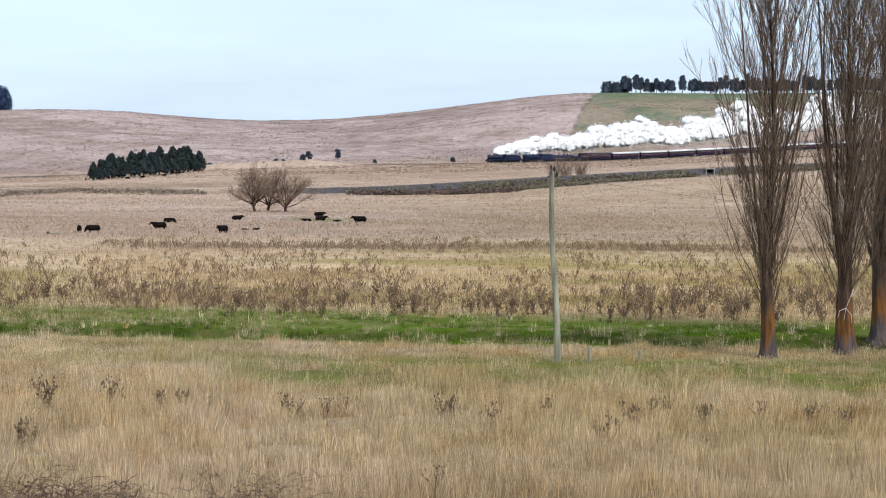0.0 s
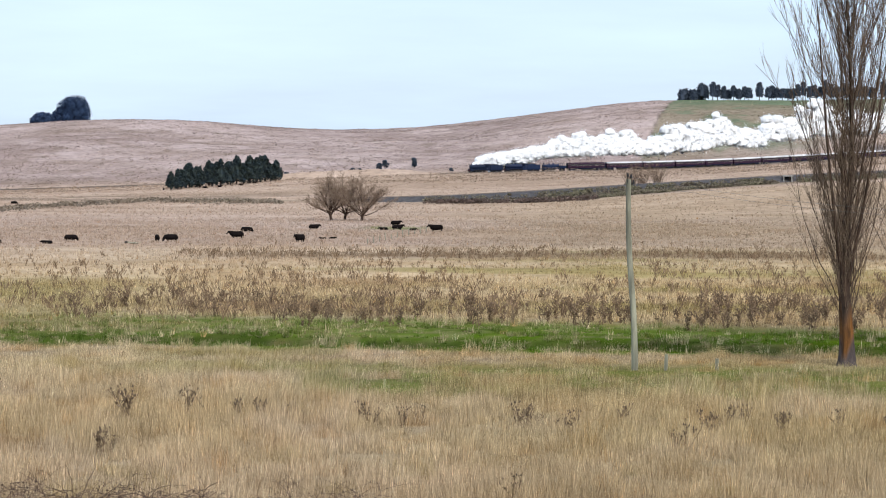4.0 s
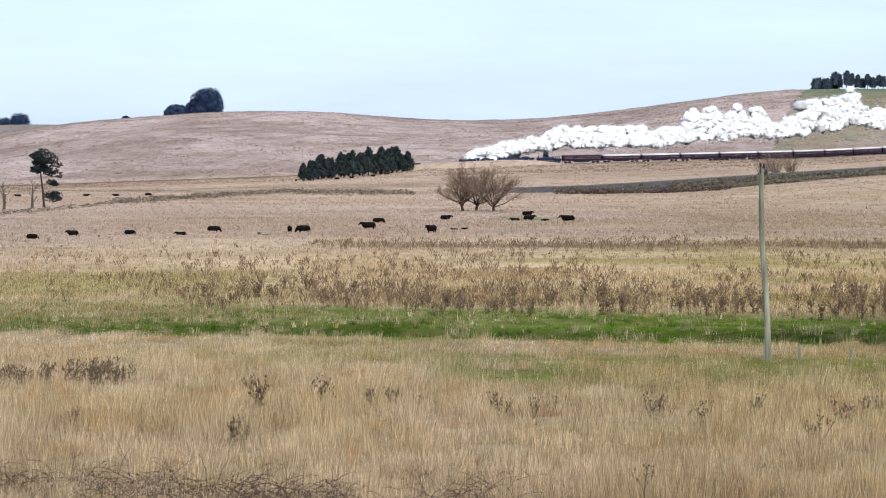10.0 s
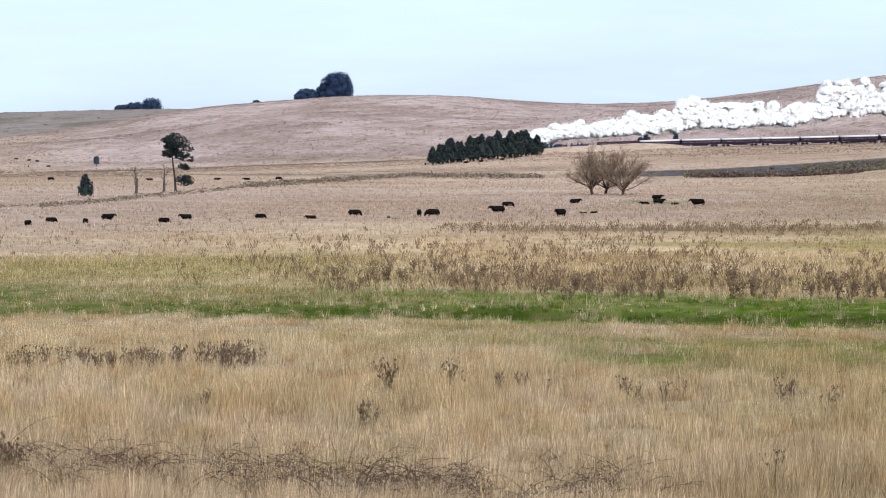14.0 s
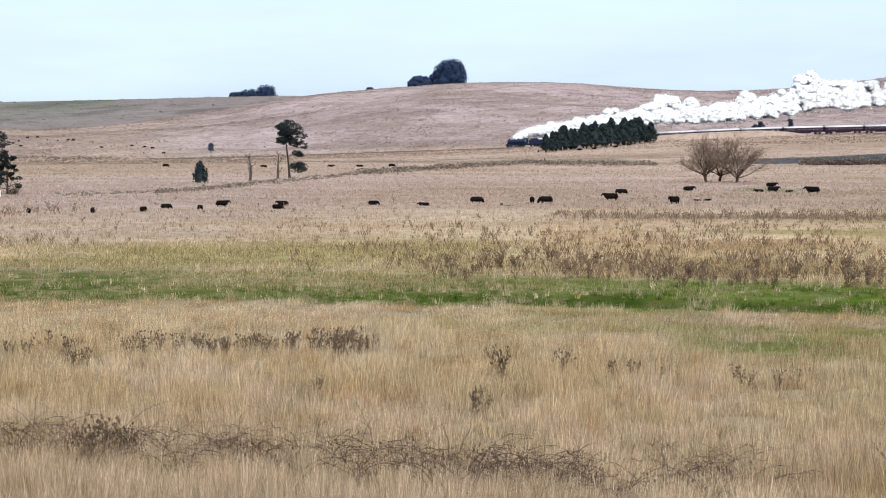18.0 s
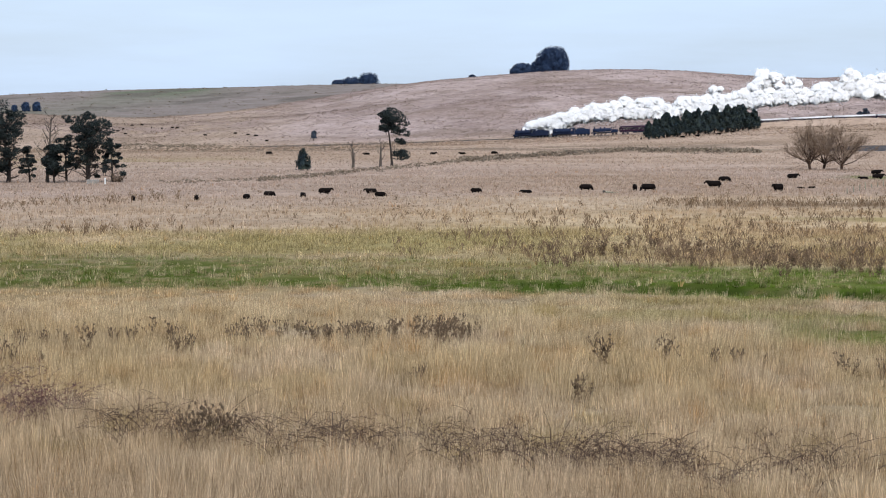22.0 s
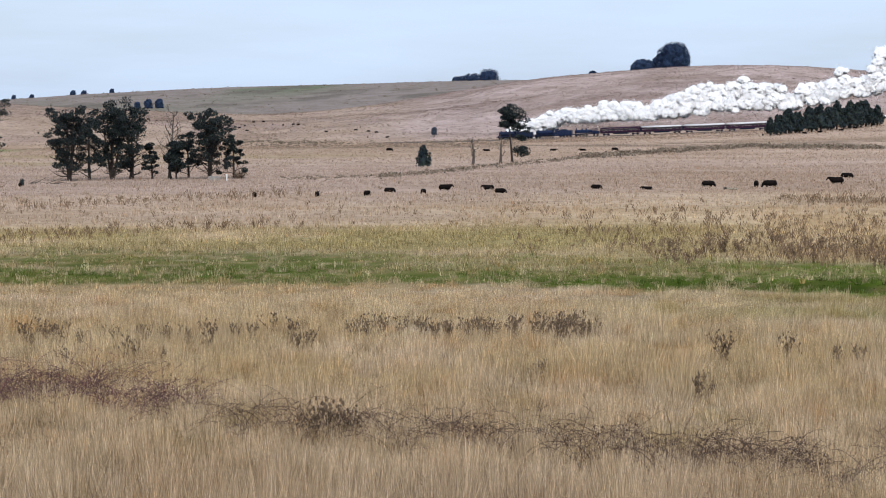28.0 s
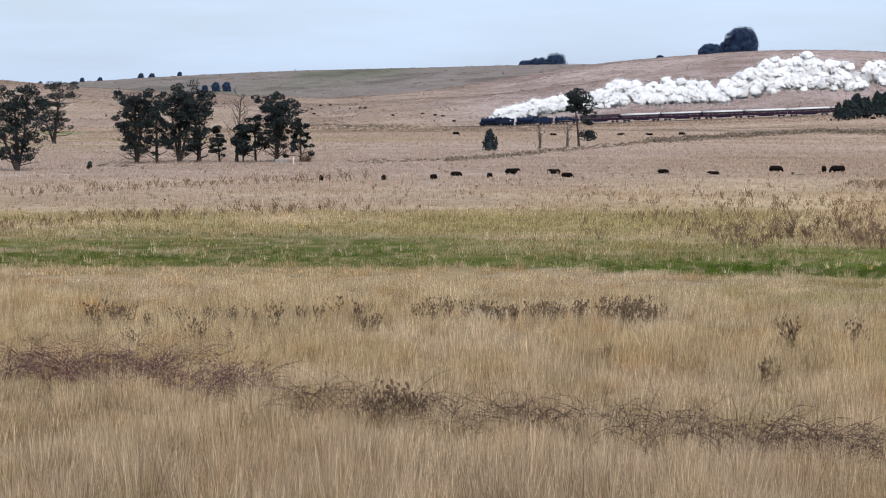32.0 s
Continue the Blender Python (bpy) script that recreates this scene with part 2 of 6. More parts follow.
def el_track(az):      # the railway
    return smooth_table([(-30, -0.66), (-20, -0.63), (-16.4, -0.575), (-14.4, -0.53), (-12, -0.44), (-10, -0.375), (-8.3, -0.315), (-5, -0.145),
                         (-3, -0.06), (-1.2, -0.02), (1, 0.025), (4, 0.10), (6.5, 0.245), (9, 0.40), (14, 0.62)], az)


def far_track(az):
    return smooth_table([(-30, 1290), (-20, 1215), (-16, 1180), (-10, 1150), (-3, 1155), (3, 1200), (7, 1285), (10, 1370), (14, 1480)], az)


def el_ridge(az):      # the near hills, 1650 m out
    return smooth_table([(-40, 0.7), (-28.5, 0.58), (-27.5, 0.50), (-26.6, 0.39), (-25.7, 0.32), (-24.4, 0.24), (-22.8, 0.17), (-21, 0.08), (-19.6, 0.05),
                         (-18.4, 0.146), (-17.4, 0.277), (-15.4, 0.567), (-14.3, 0.78), (-13.4, 0.90), (-12.2, 1.005), (-11.3, 1.08), (-10, 1.15), (-8.6, 1.165),
                         (-7.7, 1.12), (-6.9, 1.07), (-5.9, 1.0), (-5, 0.968), (-3.8, 0.953), (-2.45, 1.005), (-1.1, 1.147), (0.2, 1.315), (1.5, 1.482),
                         (2.8, 1.625), (3.7, 1.66), (6.2, 1.655), (10, 1.70), (20, 1.5)], az)


def el_far(az):        # the far ridge, 3300 m out
    return smooth_table([(-40, 0.2), (-28, 0.33), (-26, 0.40), (-25, 0.50), (-23.4, 0.583), (-20.8, 0.709), (-18, 0.768), (-15.6, 0.83), (-14, 0.86), (-12, 0.8), (-9, 0.6), (20, 0.5)], az)


def fbm(x, y, scale, octaves=4, seed=0):
    """Smooth value noise on the plan, about -1 to 1."""
    out, amp, tot = 0.0, 1.0, 0.0
    x, y = np.asarray(x, float) / scale + 57.3 * seed, np.asarray(y, float) / scale - 31.7 * seed
    for _ in range(octaves):
        xi, yi = np.floor(x), np.floor(y)
        fx, fy = x - xi, y - yi
        fx, fy = fx * fx * (3 - 2 * fx), fy * fy * (3 - 2 * fy)

        def h(a, b):
            v = np.sin(a * 127.1 + b * 311.7 + seed * 17.3) * 43758.5453
            return 2 * (v - np.floor(v)) - 1

        out = out + amp * ((h(xi, yi) * (1 - fx) + h(xi + 1, yi) * fx) * (1 - fy) + (h(xi, yi + 1) * (1 - fx) + h(xi + 1, yi + 1) * fx) * fy)
        tot += amp
        x, y, amp = x * 2.03 + 11.1, y * 2.03 + 5.7, amp * 0.5
    return out / tot


def step(lo, hi, v):
    t = np.clip((v - lo) / (hi - lo), 0, 1)
    return t * t * (3 - 2 * t)


def ground_z(az, d):
    """Height of the ground at a turn and a distance from the eye's foot."""
    az, d = np.broadcast_arrays(np.asarray(az, float), np.asarray(d, float))
    tan = lambda e: np.tan(np.radians(e))
    side = np.clip(1 - np.maximum(np.abs(az + 9) - 25, 0) / 40, 0, 1)          # calm land outside the view
    zf = EYE + 700 * tan(el_field(az))
    ft = far_track(az)
    zt = EYE + ft * tan(el_track(az)) - 0.6
    zr = (EYE + 1650 * tan(el_ridge(az))) * side
    zv = EYE + 3300 * tan(el_far(az))
    ks = [np.zeros_like(d), np.full_like(d, 3.0), np.full_like(d, 30.0), np.full_like(d, 330.0), np.full_like(d, 460.0), np.full_like(d, 700.0), ft - 14, ft + 10,
          np.full_like(d, 1430.0), np.full_like(d, 1650.0), np.full_like(d, 2100.0), np.full_like(d, 3300.0), np.full_like(d, 5000.0)]
    ks[8] = np.maximum(ks[8], ft + 60)
    zs = [np.full_like(d, EYE - 1.6), np.full_like(d, EYE - 1.75), 0.6 + 0 * d, 0 * d, 0 * d, zf * side, zt * side, zt * side, (zt + (zr - zt) * 0.66) * side, zr,
          zr - 16 * side, np.where(side > 0, zv, 0) * side, (zv - 60) * side]
    z = np.zeros_like(d)
    slopes = [(zs[i + 1] - zs[i]) / (ks[i + 1] - ks[i]) for i in range(len(ks) - 1)]
    for i in range(len(ks) - 1):
        h = ks[i + 1] - ks[i]
        u = np.clip((d - ks[i]) / h, 0, 1)
        m0 = slopes[i] if i == 0 else np.where(slopes[i - 1] * slopes[i] > 0, 2 * slopes[i - 1] * slopes[i] / (slopes[i - 1] + slopes[i] + 1e-12), 0)
        m1 = slopes[i] if i == len(ks) - 2 else np.where(slopes[i + 1] * slopes[i] > 0, 2 * slopes[i + 1] * slopes[i] / (slopes[i + 1] + slopes[i] + 1e-12), 0)
        zz = (2 * u**3 - 3 * u**2 + 1) * zs[i] + (u**3 - 2 * u**2 + u) * h * m0 + (-2 * u**3 + 3 * u**2) * zs[i + 1] + (u**3 - u**2) * h * m1
        z = np.where((d >= ks[i]) & (d <= ks[i + 1]), zz, z)
    x, y = d * np.sin(np.radians(az)), d * np.cos(np.radians(az))
    rough = np.clip((d - 55) / 60, 0, 1) * 0.10 + np.clip((d - 480) / 600, 0, 1) * 0.35
    z = z + rough * fbm(x, y, 9.0, 3, 1)
    hill = np.clip((d - ft - 25) / 150, 0, 1) * np.clip((1650 - d) / 120, 0, 1)
    z = z + hill * (4.6 * fbm(x, y, 150.0, 3, 2) + 1.0 * fbm(x, y, 45.0, 2, 17))
    # the low bank before the railway cutting
    z = z + (3.1 * step(-1.5, -3.3, az) * step(-8.3, -7.5, az) + 1.5 * step(-17.0, -18.0, az)) * np.exp(-((d - ft + 16) / 6.5) ** 2)
    # the ditch along the green strip
    z = z - 0.95 * np.exp(-((d - ditch(az)) / 2.1) ** 2) * np.clip((az + 12) / 6, 0, 1)
    return z


def ditch(az):
    return EYE / np.tan(np.radians(table([(-30, 3.72), (-15, 3.95), (0, 4.15), (6, 4.22), (14, 4.2)], az)))


def xy(az, d):
    return d * math.sin(radians(az)), d * math.cos(radians(az))


def spot(az, d, sink=0.0):
    """A place on the ground."""
    x, y = xy(az, d)
    return Vector((x, y, float(ground_z(az, d)) - sink))


def reach(az, el, near=50.0, far=3300.0):
    """How far out the ground meets the line of sight el degrees over the level."""
    for count in (420, 40):
        d = np.geomspace(near, far, count)
        hit = np.nonzero(np.degrees(np.arctan2(ground_z(np.full_like(d, az), d) - EYE, d)) >= el)[0]
        if not len(hit):
            return far
        near, far = float(d[max(hit[0] - 1, 0)]), float(d[hit[0]])
    return far


def meet(az, el, **kw):
    return spot(az, reach(az, el, **kw))


def mixc(a, b, t):
    return a + (np.asarray(b, float) - a) * np.clip(t, 0, 1)[..., None]


def cover(az, d, x, y):
    """Colour of what grows at a place."""
    el = -np.degrees(np.arctan2(EYE, d))                       # on the flat
    n1, n2, n3 = fbm(x, y, 14, 4, 3), fbm(x, y, 3.0, 3, 4), fbm(x, y, 45, 3, 5)
    c = np.empty(d.shape + (3,))
    c[:] = (0.46, 0.355, 0.215)
    c = mixc(c, (0.51, 0.41, 0.275), step(-0.4, 0.5, n1))
    c = mixc(c, (0.41, 0.30, 0.165), step(0.15, 0.6, n2))
    c = mixc(c, (0.36, 0.285, 0.215), step(66, 56, d) * step(-5, -11, az) * 0.85)
    c = mixc(c, (0.57, 0.455, 0.345), step(0.05, 0.5, fbm(x, y, 4.5, 3, 42)) * 0.6)      # pale seed heads
    c = mixc(c, (0.42, 0.262, 0.125), step(0.18, 0.5, fbm(x, y, 1.6, 3, 43)) * 0.55)     # rusty tufts
    # green showing between the tufts
    patch = step(-5.6, -5.35, el + 0.06 * n2) * step(-4.55, -4.8, el + 0.06 * n2) * step(-6.5, -3, az)
    n4 = fbm(x, y, 1.1, 3, 34)
    c = mixc(c, (0.19, 0.215, 0.06), patch * step(-0.9, -0.1, n1 + 0.5 * n2) * step(-0.7, 0.1, n4) * 0.95)
    patch = step(-5.1, -4.8, el) * step(-4.15, -4.4, el)
    c = mixc(c, (0.25, 0.24, 0.09), patch * step(0.15, 0.45, n1 + 0.4 * n2) * step(-15, -8, az) * 0.5)
    c = mixc(c, mixc(np.broadcast_to(np.array((0.50, 0.39, 0.275)), c.shape), (0.40, 0.30, 0.20), step(-0.2, 0.5, n2)), step(84, 70, d) * 0.75)
    c = mixc(c, (0.30, 0.235, 0.09), step(0.42, 0.6, fbm(x, y, 2.2, 2, 18)) * step(84, 70, d) * 0.5)
    # the green strip beside the ditch, duller to the west
    hi = table([(-30, -2.95), (-15, -3.25), (-5, -3.45), (0, -3.62), (14, -3.65)], az)
    lo = table([(-30, -3.86), (-15, -4.05), (0, -4.38), (14, -4.42)], az)
    strip = step(lo - 0.06, lo + 0.06, el + 0.08 * n2) * (1 - step(hi - 0.12, hi + 0.12, el + 0.15 * n1))
    vivid = mixc(np.broadcast_to(np.array((0.108, 0.142, 0.034)), c.shape), (0.105, 0.185, 0.014), step(-22, -3, az))
    vivid = mixc(vivid, (0.24, 0.225, 0.08), step(0.1, 0.5, n2) * (0.65 - 0.3 * step(-13, -4, az)))
    vivid = mixc(vivid, (0.075, 0.105, 0.022), step(-0.1, 0.5, fbm(x, y, 5, 3, 14)) * 0.55)
    # dark green bank growth, with the ditch's own shade put into its colour
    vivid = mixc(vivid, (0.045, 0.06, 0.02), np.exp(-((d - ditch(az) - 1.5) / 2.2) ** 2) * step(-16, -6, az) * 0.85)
    east = step(-13, -4, az)
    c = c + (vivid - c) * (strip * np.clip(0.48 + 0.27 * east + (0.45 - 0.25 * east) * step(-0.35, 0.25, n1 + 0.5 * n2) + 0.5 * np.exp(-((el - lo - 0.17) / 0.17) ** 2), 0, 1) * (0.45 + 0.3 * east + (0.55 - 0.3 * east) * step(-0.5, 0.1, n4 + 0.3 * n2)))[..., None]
    beyond = step(hi - 0.1, hi + 0.1, el)
    c2 = mixc(np.broadcast_to(np.array((0.52, 0.405, 0.27)), c.shape), (0.45, 0.33, 0.20), step(-0.2, 0.5, n1))
    c2 = mixc(c2, (0.315, 0.278, 0.125), step(-5, -12, az) * (1 - step(-2.8, -2.3, el)) * step(-0.7, 0.2, n1 + 0.4 * n2) * 0.75)
    c2 = mixc(c2, (0.33, 0.275, 0.12), step(-8, -2, az) * step(0.0, 0.45, fbm(x, y * 2.5, 34, 3, 19)) * 0.75)
    c2 = mixc(c2, (0.27, 0.19, 0.12), step(-14, -6, az) * (1 - step(-2.55, -2.3, el)) * step(-0.1, 0.4, n1 + 0.4 * n2) * 0.28)
    c2 = mixc(c2, (0.22, 0.155, 0.095), np.exp(-((el + 1.96 + 0.05 * n3) / 0.075) ** 2) * step(-9, -5, az) * 0.95)
    c = c + (c2 - c) * beyond[..., None]
    c = mixc(c, mixc(np.broadcast_to(np.array((0.46, 0.355, 0.265)), c.shape), (0.41, 0.305, 0.21), step(-0.4, 0.5, n3)), step(-1.85, -1.7, el))
    c = mixc(c, (0.43, 0.333, 0.248), step(-9, -18, az) * step(-2.75, -2.4, el + 0.1 * n1) * (0.55 + 0.4 * step(-0.3, 0.4, n3)))
    # rough ground beyond the flat, then the hills
    c = mixc(c, (0.335, 0.255, 0.17), step(-4, 3, az) * step(230, 300, d) * (1 - step(640, 740, d)) * (0.18 + 0.3 * step(-0.4, 0.4, n1)))
    far = step(480, 640, d)
    c3 = mixc(np.broadcast_to(np.array((0.46, 0.35, 0.25)), c.shape), (0.39, 0.29, 0.20), step(-0.3, 0.5, fbm(x, y, 60, 4, 6)))
    c3 = mixc(c3, (0.39, 0.292, 0.20), np.maximum(step(-13, -18, az) * 0.85, step(-2, 4, az) * (1 - step(640, 740, d)) * 0.25))
    c = c + (c3 - c) * far[..., None]
    hillc = mixc(np.broadcast_to(np.array((0.43, 0.345, 0.295)), c.shape), (0.33, 0.255, 0.21), step(-0.25, 0.5, fbm(x, y, 70, 5, 7)))
    hillc = mixc(hillc, (0.48, 0.385, 0.32), step(0.1, 0.6, fbm(x, y, 160, 3, 8)) * 0.6)
    hillc = mixc(hillc, (0.19, 0.145, 0.105), step(0.25, 0.5, fbm(x, y, 7, 2, 9)) * 0.5)
    hillc = mixc(hillc, (0.24, 0.18, 0.135), step(0.15, 0.45, fbm(x * 0.35, y + 0.25 * x, 22, 3, 15)) * 0.55)
    hillc = mixc(hillc, mixc(np.broadcast_to(np.array((0.385, 0.295, 0.205)), c.shape), (0.29, 0.215, 0.15), step(-0.2, 0.5, fbm(x, y, 40, 4, 27))), step(-15, -18.5, az) * 0.85)
    bands = fbm(az * 22, d + 60 * fbm(x, y, 240, 2, 36), 75, 3, 35)
    hillc = mixc(hillc, (0.265, 0.2, 0.17), step(-0.05, 0.35, bands) * step(-0.5, 0.2, fbm(x, y, 9, 2, 37)) * 0.55)
    hillc = mixc(hillc, (0.47, 0.375, 0.32), step(-0.1, -0.45, bands) * 0.3)
    ft = far_track(az)
    foot = np.exp(-np.clip((733 + 6 * np.clip(az, 0, 20) - 17 - d) / 9, 0, 9) ** 2) * step(760, 745, d - 6 * np.clip(az, 0, 20)) * step(-3.5, -1.0, az)
    c = mixc(c, mixc(np.broadcast_to(np.array((0.15, 0.125, 0.08)), c.shape), (0.22, 0.175, 0.12), step(-0.2, 0.4, n1)), foot * 0.85)
    c = c + (hillc - c) * step(ft + 5, ft + 90, d)[..., None]
    # dark line of rushes along the far side of the flat
    c = mixc(c, (0.19, 0.15, 0.105), np.exp(-((d - 800 - 45 * fbm(x, y, 90, 3, 10)) / 42) ** 2) * step(-3, -6, az) * step(-0.5, 0.1, fbm(x, y, 25, 3, 16)) * 0.8)
    # green paddock under the wood
    edge = table([(0, 3.9), (1260, 2.75), (1400, 3.15), (1650, 3.72), (5000, 3.9)], d)
    pad = step(edge - 0.03, edge + 0.03, az) * step(ft + 40, ft + 110, d) * (d < 1800)
    c = mixc(c, mixc(np.broadcast_to(np.array((0.12, 0.172, 0.092)), c.shape), (0.27, 0.225, 0.15), step(-0.6, 0.0, fbm(x, y, 24, 3, 11) + 0.5 * fbm(x, y, 6, 2, 38)) * (1 - step(1450, 1590, d))), pad * 0.9)
    c = mixc(c, (0.12, 0.095, 0.075), np.exp(-((az - edge) / 0.022) ** 2) * step(ft + 60, ft + 110, d) * (d < 1660) * 0.7)
    # the far ridge, grey-green
    farc = mixc(np.broadcast_to(np.array((0.245, 0.212, 0.18)), c.shape), (0.125, 0.165, 0.09), step(0.05, 0.5, fbm(x, y * 0.6, 260, 4, 12)) * (0.35 + 0.55 * step(2800, 3150, d)))
    farc = mixc(farc, (0.15, 0.135, 0.11), step(0.1, 0.4, fbm(x, y * 0.5, 60, 4, 13)) * 0.75)
    farc = mixc(farc, (0.17, 0.155, 0.10), np.exp(-((d - 2350 - 120 * fbm(x, y, 300, 2, 24)) / 110) ** 2) * 0.8)
    c = c + (farc - c) * (step(2100, 2500, d) * step(-12, -14, az))[..., None]
    # green beneath the pines and by the cattle
    c = mixc(c, (0.30, 0.245, 0.115), np.exp(-((d - 560 - 60 * fbm(x, y, 80, 2, 20)) / 60) ** 2) * step(-16, -18.5, az) * step(-0.3, 0.3, n3 + 0.4 * n1) * 0.7)
    for a, dd, ra, rd in ((-26.2, 760, 0.6, 50), (-2.85, 409, 0.7, 8), (-6.9, 760, 1.0, 14)):
        c = mixc(c, (0.15, 0.20, 0.06), np.exp(-((az - a) / ra) ** 2 - ((d - dd) / rd) ** 2) * 0.85)
    c = mixc(c, (0.06, 0.045, 0.032), np.exp(-((az - 9.9) / 0.75) ** 2 - ((d - 129) / 6) ** 2) * 0.9)      # leaf litter and roots beneath the poplars, darkened further for the trees' shade
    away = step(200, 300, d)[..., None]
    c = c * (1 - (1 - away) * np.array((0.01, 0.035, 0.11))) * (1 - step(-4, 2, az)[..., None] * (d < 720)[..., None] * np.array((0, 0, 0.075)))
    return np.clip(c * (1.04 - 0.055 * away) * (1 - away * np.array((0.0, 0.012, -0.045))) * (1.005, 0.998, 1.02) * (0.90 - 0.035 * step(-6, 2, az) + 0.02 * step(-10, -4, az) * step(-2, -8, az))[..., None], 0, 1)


# ---- ground ----
def make_ground():
    view = np.concatenate([np.arange(-180, -34, 4.0), np.arange(-34, 14, 0.085), np.arange(14, 180, 4.0)])
    dist = np.concatenate([[0.0, 0.5, 2, 3, 5, 8, 12, 16, 20, 25, 30, 36, 43], np.geomspace(50, 460, 190), np.geomspace(466, 1750, 300), np.geomspace(1780, 4900, 110)])
    a, d = np.meshgrid(view, dist, indexing="ij")
    z = ground_z(a, d)
    x, y = d * np.sin(np.radians(a)), d * np.cos(np.radians(a))
    x, y = np.where(d == 0, 0.13, x), np.where(d == 0, -0.21, y)       # the fan's heart lies a little beside the eye's foot
    na, nd = a.shape
    i, j = np.meshgrid(np.arange(na), np.arange(nd - 1), indexing="ij")
    k = (i + 1) % na
    f = np.stack([i * nd + j, i * nd + j + 1, k * nd + j + 1, k * nd + j], -1).reshape(-1, 4)
    # near ground darkened under the blades, deepening the shade between tufts
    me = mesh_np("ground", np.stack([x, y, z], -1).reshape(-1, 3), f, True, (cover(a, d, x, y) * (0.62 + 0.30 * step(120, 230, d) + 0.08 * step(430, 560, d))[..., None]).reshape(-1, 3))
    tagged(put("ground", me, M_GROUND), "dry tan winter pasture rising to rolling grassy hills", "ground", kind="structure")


make_ground()
RNG = np.random.default_rng(7)


def make_grass(name, label, d0, d1, count, blades, height, width, a0=-29.5, a1=11.5, clump=1.3, vary=1.0, material=None, lush_only=False, shade=1.0):
    """A stand of grass: count tufts of thin leaning blades, coloured as the ground is."""
    az = RNG.uniform(a0, a1, count)
    d = np.sqrt(RNG.uniform(d0**2, d1**2, count))
    x, y = d * np.sin(np.radians(az)), d * np.cos(np.radians(az))
    z = ground_z(az, d)
    c = cover(az, d, x, y)
    green = np.clip((c[:, 1] / c[:, 0] - 0.80) / 0.25, 0, 1)
    if lush_only:                                               # wet green tussocks alone
        keep = (green > 0.35) & (fbm(x, y, clump, 2, 23) > -0.05)
        az, d, x, y, z, c, green = (v[keep] for v in (az, d, x, y, z, c, green))
        c, green, count = c * (0.72, 0.86, 0.62), green * 0.45, len(az)
    stand = 0.65 * fbm(x, y, clump, 2, 21) + 0.6 * fbm(x, y, clump * 0.33, 2, 25)      # tufts stand in tussocks with gaps between
    lush = fbm(x, y, clump * 5, 3, 22)
    stray = RNG.random(count) < 0.035                            # dry bents in the green
    tall = (0.20 + 0.92 * step(-0.35, 0.5, stand) + 0.28 * lush) * (1 - 0.80 * green * ~stray) * RNG.uniform(0.75, 1.25, count) * height
    brink = EYE / np.tan(np.radians(table([(-30, 3.86), (-15, 4.05), (0, 4.38), (14, 4.42)], az)))      # grazed short along the green strip
    tall = tall * (1 - 0.48 * step(brink - 25, brink - 10, d) * (d < brink + 1)) * (1.12 + 0.5 * step(66, 54, d) * step(-5, -14, az))
    c = np.where((stray & (green > 0.3))[:, None], (0.50, 0.41, 0.25), c)
    # low grass in the gaps darkened: shade between tussocks put into its colour
    c = c * (0.70 + 0.42 * step(-0.5, 0.6, stand) + 0.14 * vary * RNG.normal(0, 1, count))[:, None]
    pick, half = RNG.random(count), (green > 0.12) & (green < 0.93) & ~stray          # brown and green tufts mixed
    c = np.where((half & (pick < 0.30))[:, None], c * 0.4 + np.array((0.255, 0.20, 0.12)), np.where((half & (pick > 0.72))[:, None], c * 0.35 + np.array((0.075, 0.10, 0.022)), c))
    rusty = RNG.random(count) < 0.022 * vary
    c = np.where(rusty[:, None], c * (1.0, 0.78, 0.55), c)
    n = count * blades
    rep = lambda v: np.repeat(v, blades, 0)
    ox, oy = RNG.normal(0, 1, n), RNG.normal(0, 1, n)             # blades fan out from the tuft's heart
    bx = rep(x) + ox * 0.13 * height / 0.6
    by = rep(y) + oy * 0.13 * height / 0.6
    h = rep(tall) * RNG.uniform(0.5, 1.2, n)
    w = width * RNG.uniform(0.6, 1.3, n)
    turn = rep(np.radians(az)) + RNG.normal(0, 0.5, n)
    ux, uy = np.cos(turn) * w / 2, -np.sin(turn) * w / 2
    lean = rep(RNG.normal(0.03, 0.07, count))
    lx, ly = (lean + 0.15 * ox + RNG.normal(0, 0.08, n)) * h, (0.15 * oy + RNG.normal(0, 0.08, n)) * h
    bz = rep(z) - 0.03
    v = np.empty((n, 3, 3))
    v[:, 0] = np.stack([bx - ux, by - uy, bz], -1)
    v[:, 1] = np.stack([bx + ux, by + uy, bz], -1)
    v[:, 2] = np.stack([bx + lx, by + ly, bz + h], -1)
    tone = rep(c) * shade * (1 + vary * RNG.uniform(-0.25, 0.25, (n, 1)))
    pale, dark = RNG.random((n, 1)) < 0.24 * vary, RNG.random((n, 1)) < 0.19 * vary
    dry = 1 - rep(green * ~stray)[:, None]
    tone = np.where(pale, tone * (1 + 0.25 * dry) + np.array((0.13, 0.11, 0.08)) * dry, np.where(dark, tone * (0.46, 0.42, 0.37), tone))
    col = np.repeat(tone[:, None], 3, 1)
    # every blade is lighter at its tip than at its foot
    col[:, 2] *= 1.2
    me = mesh_np(name, v.reshape(-1, 3), np.arange(n * 3).reshape(-1, 3), False, np.clip(col, 0, 1).reshape(-1, 3))
    tagged(put(name, me, material or M_GRASS), label, "grass", kind="stuff")


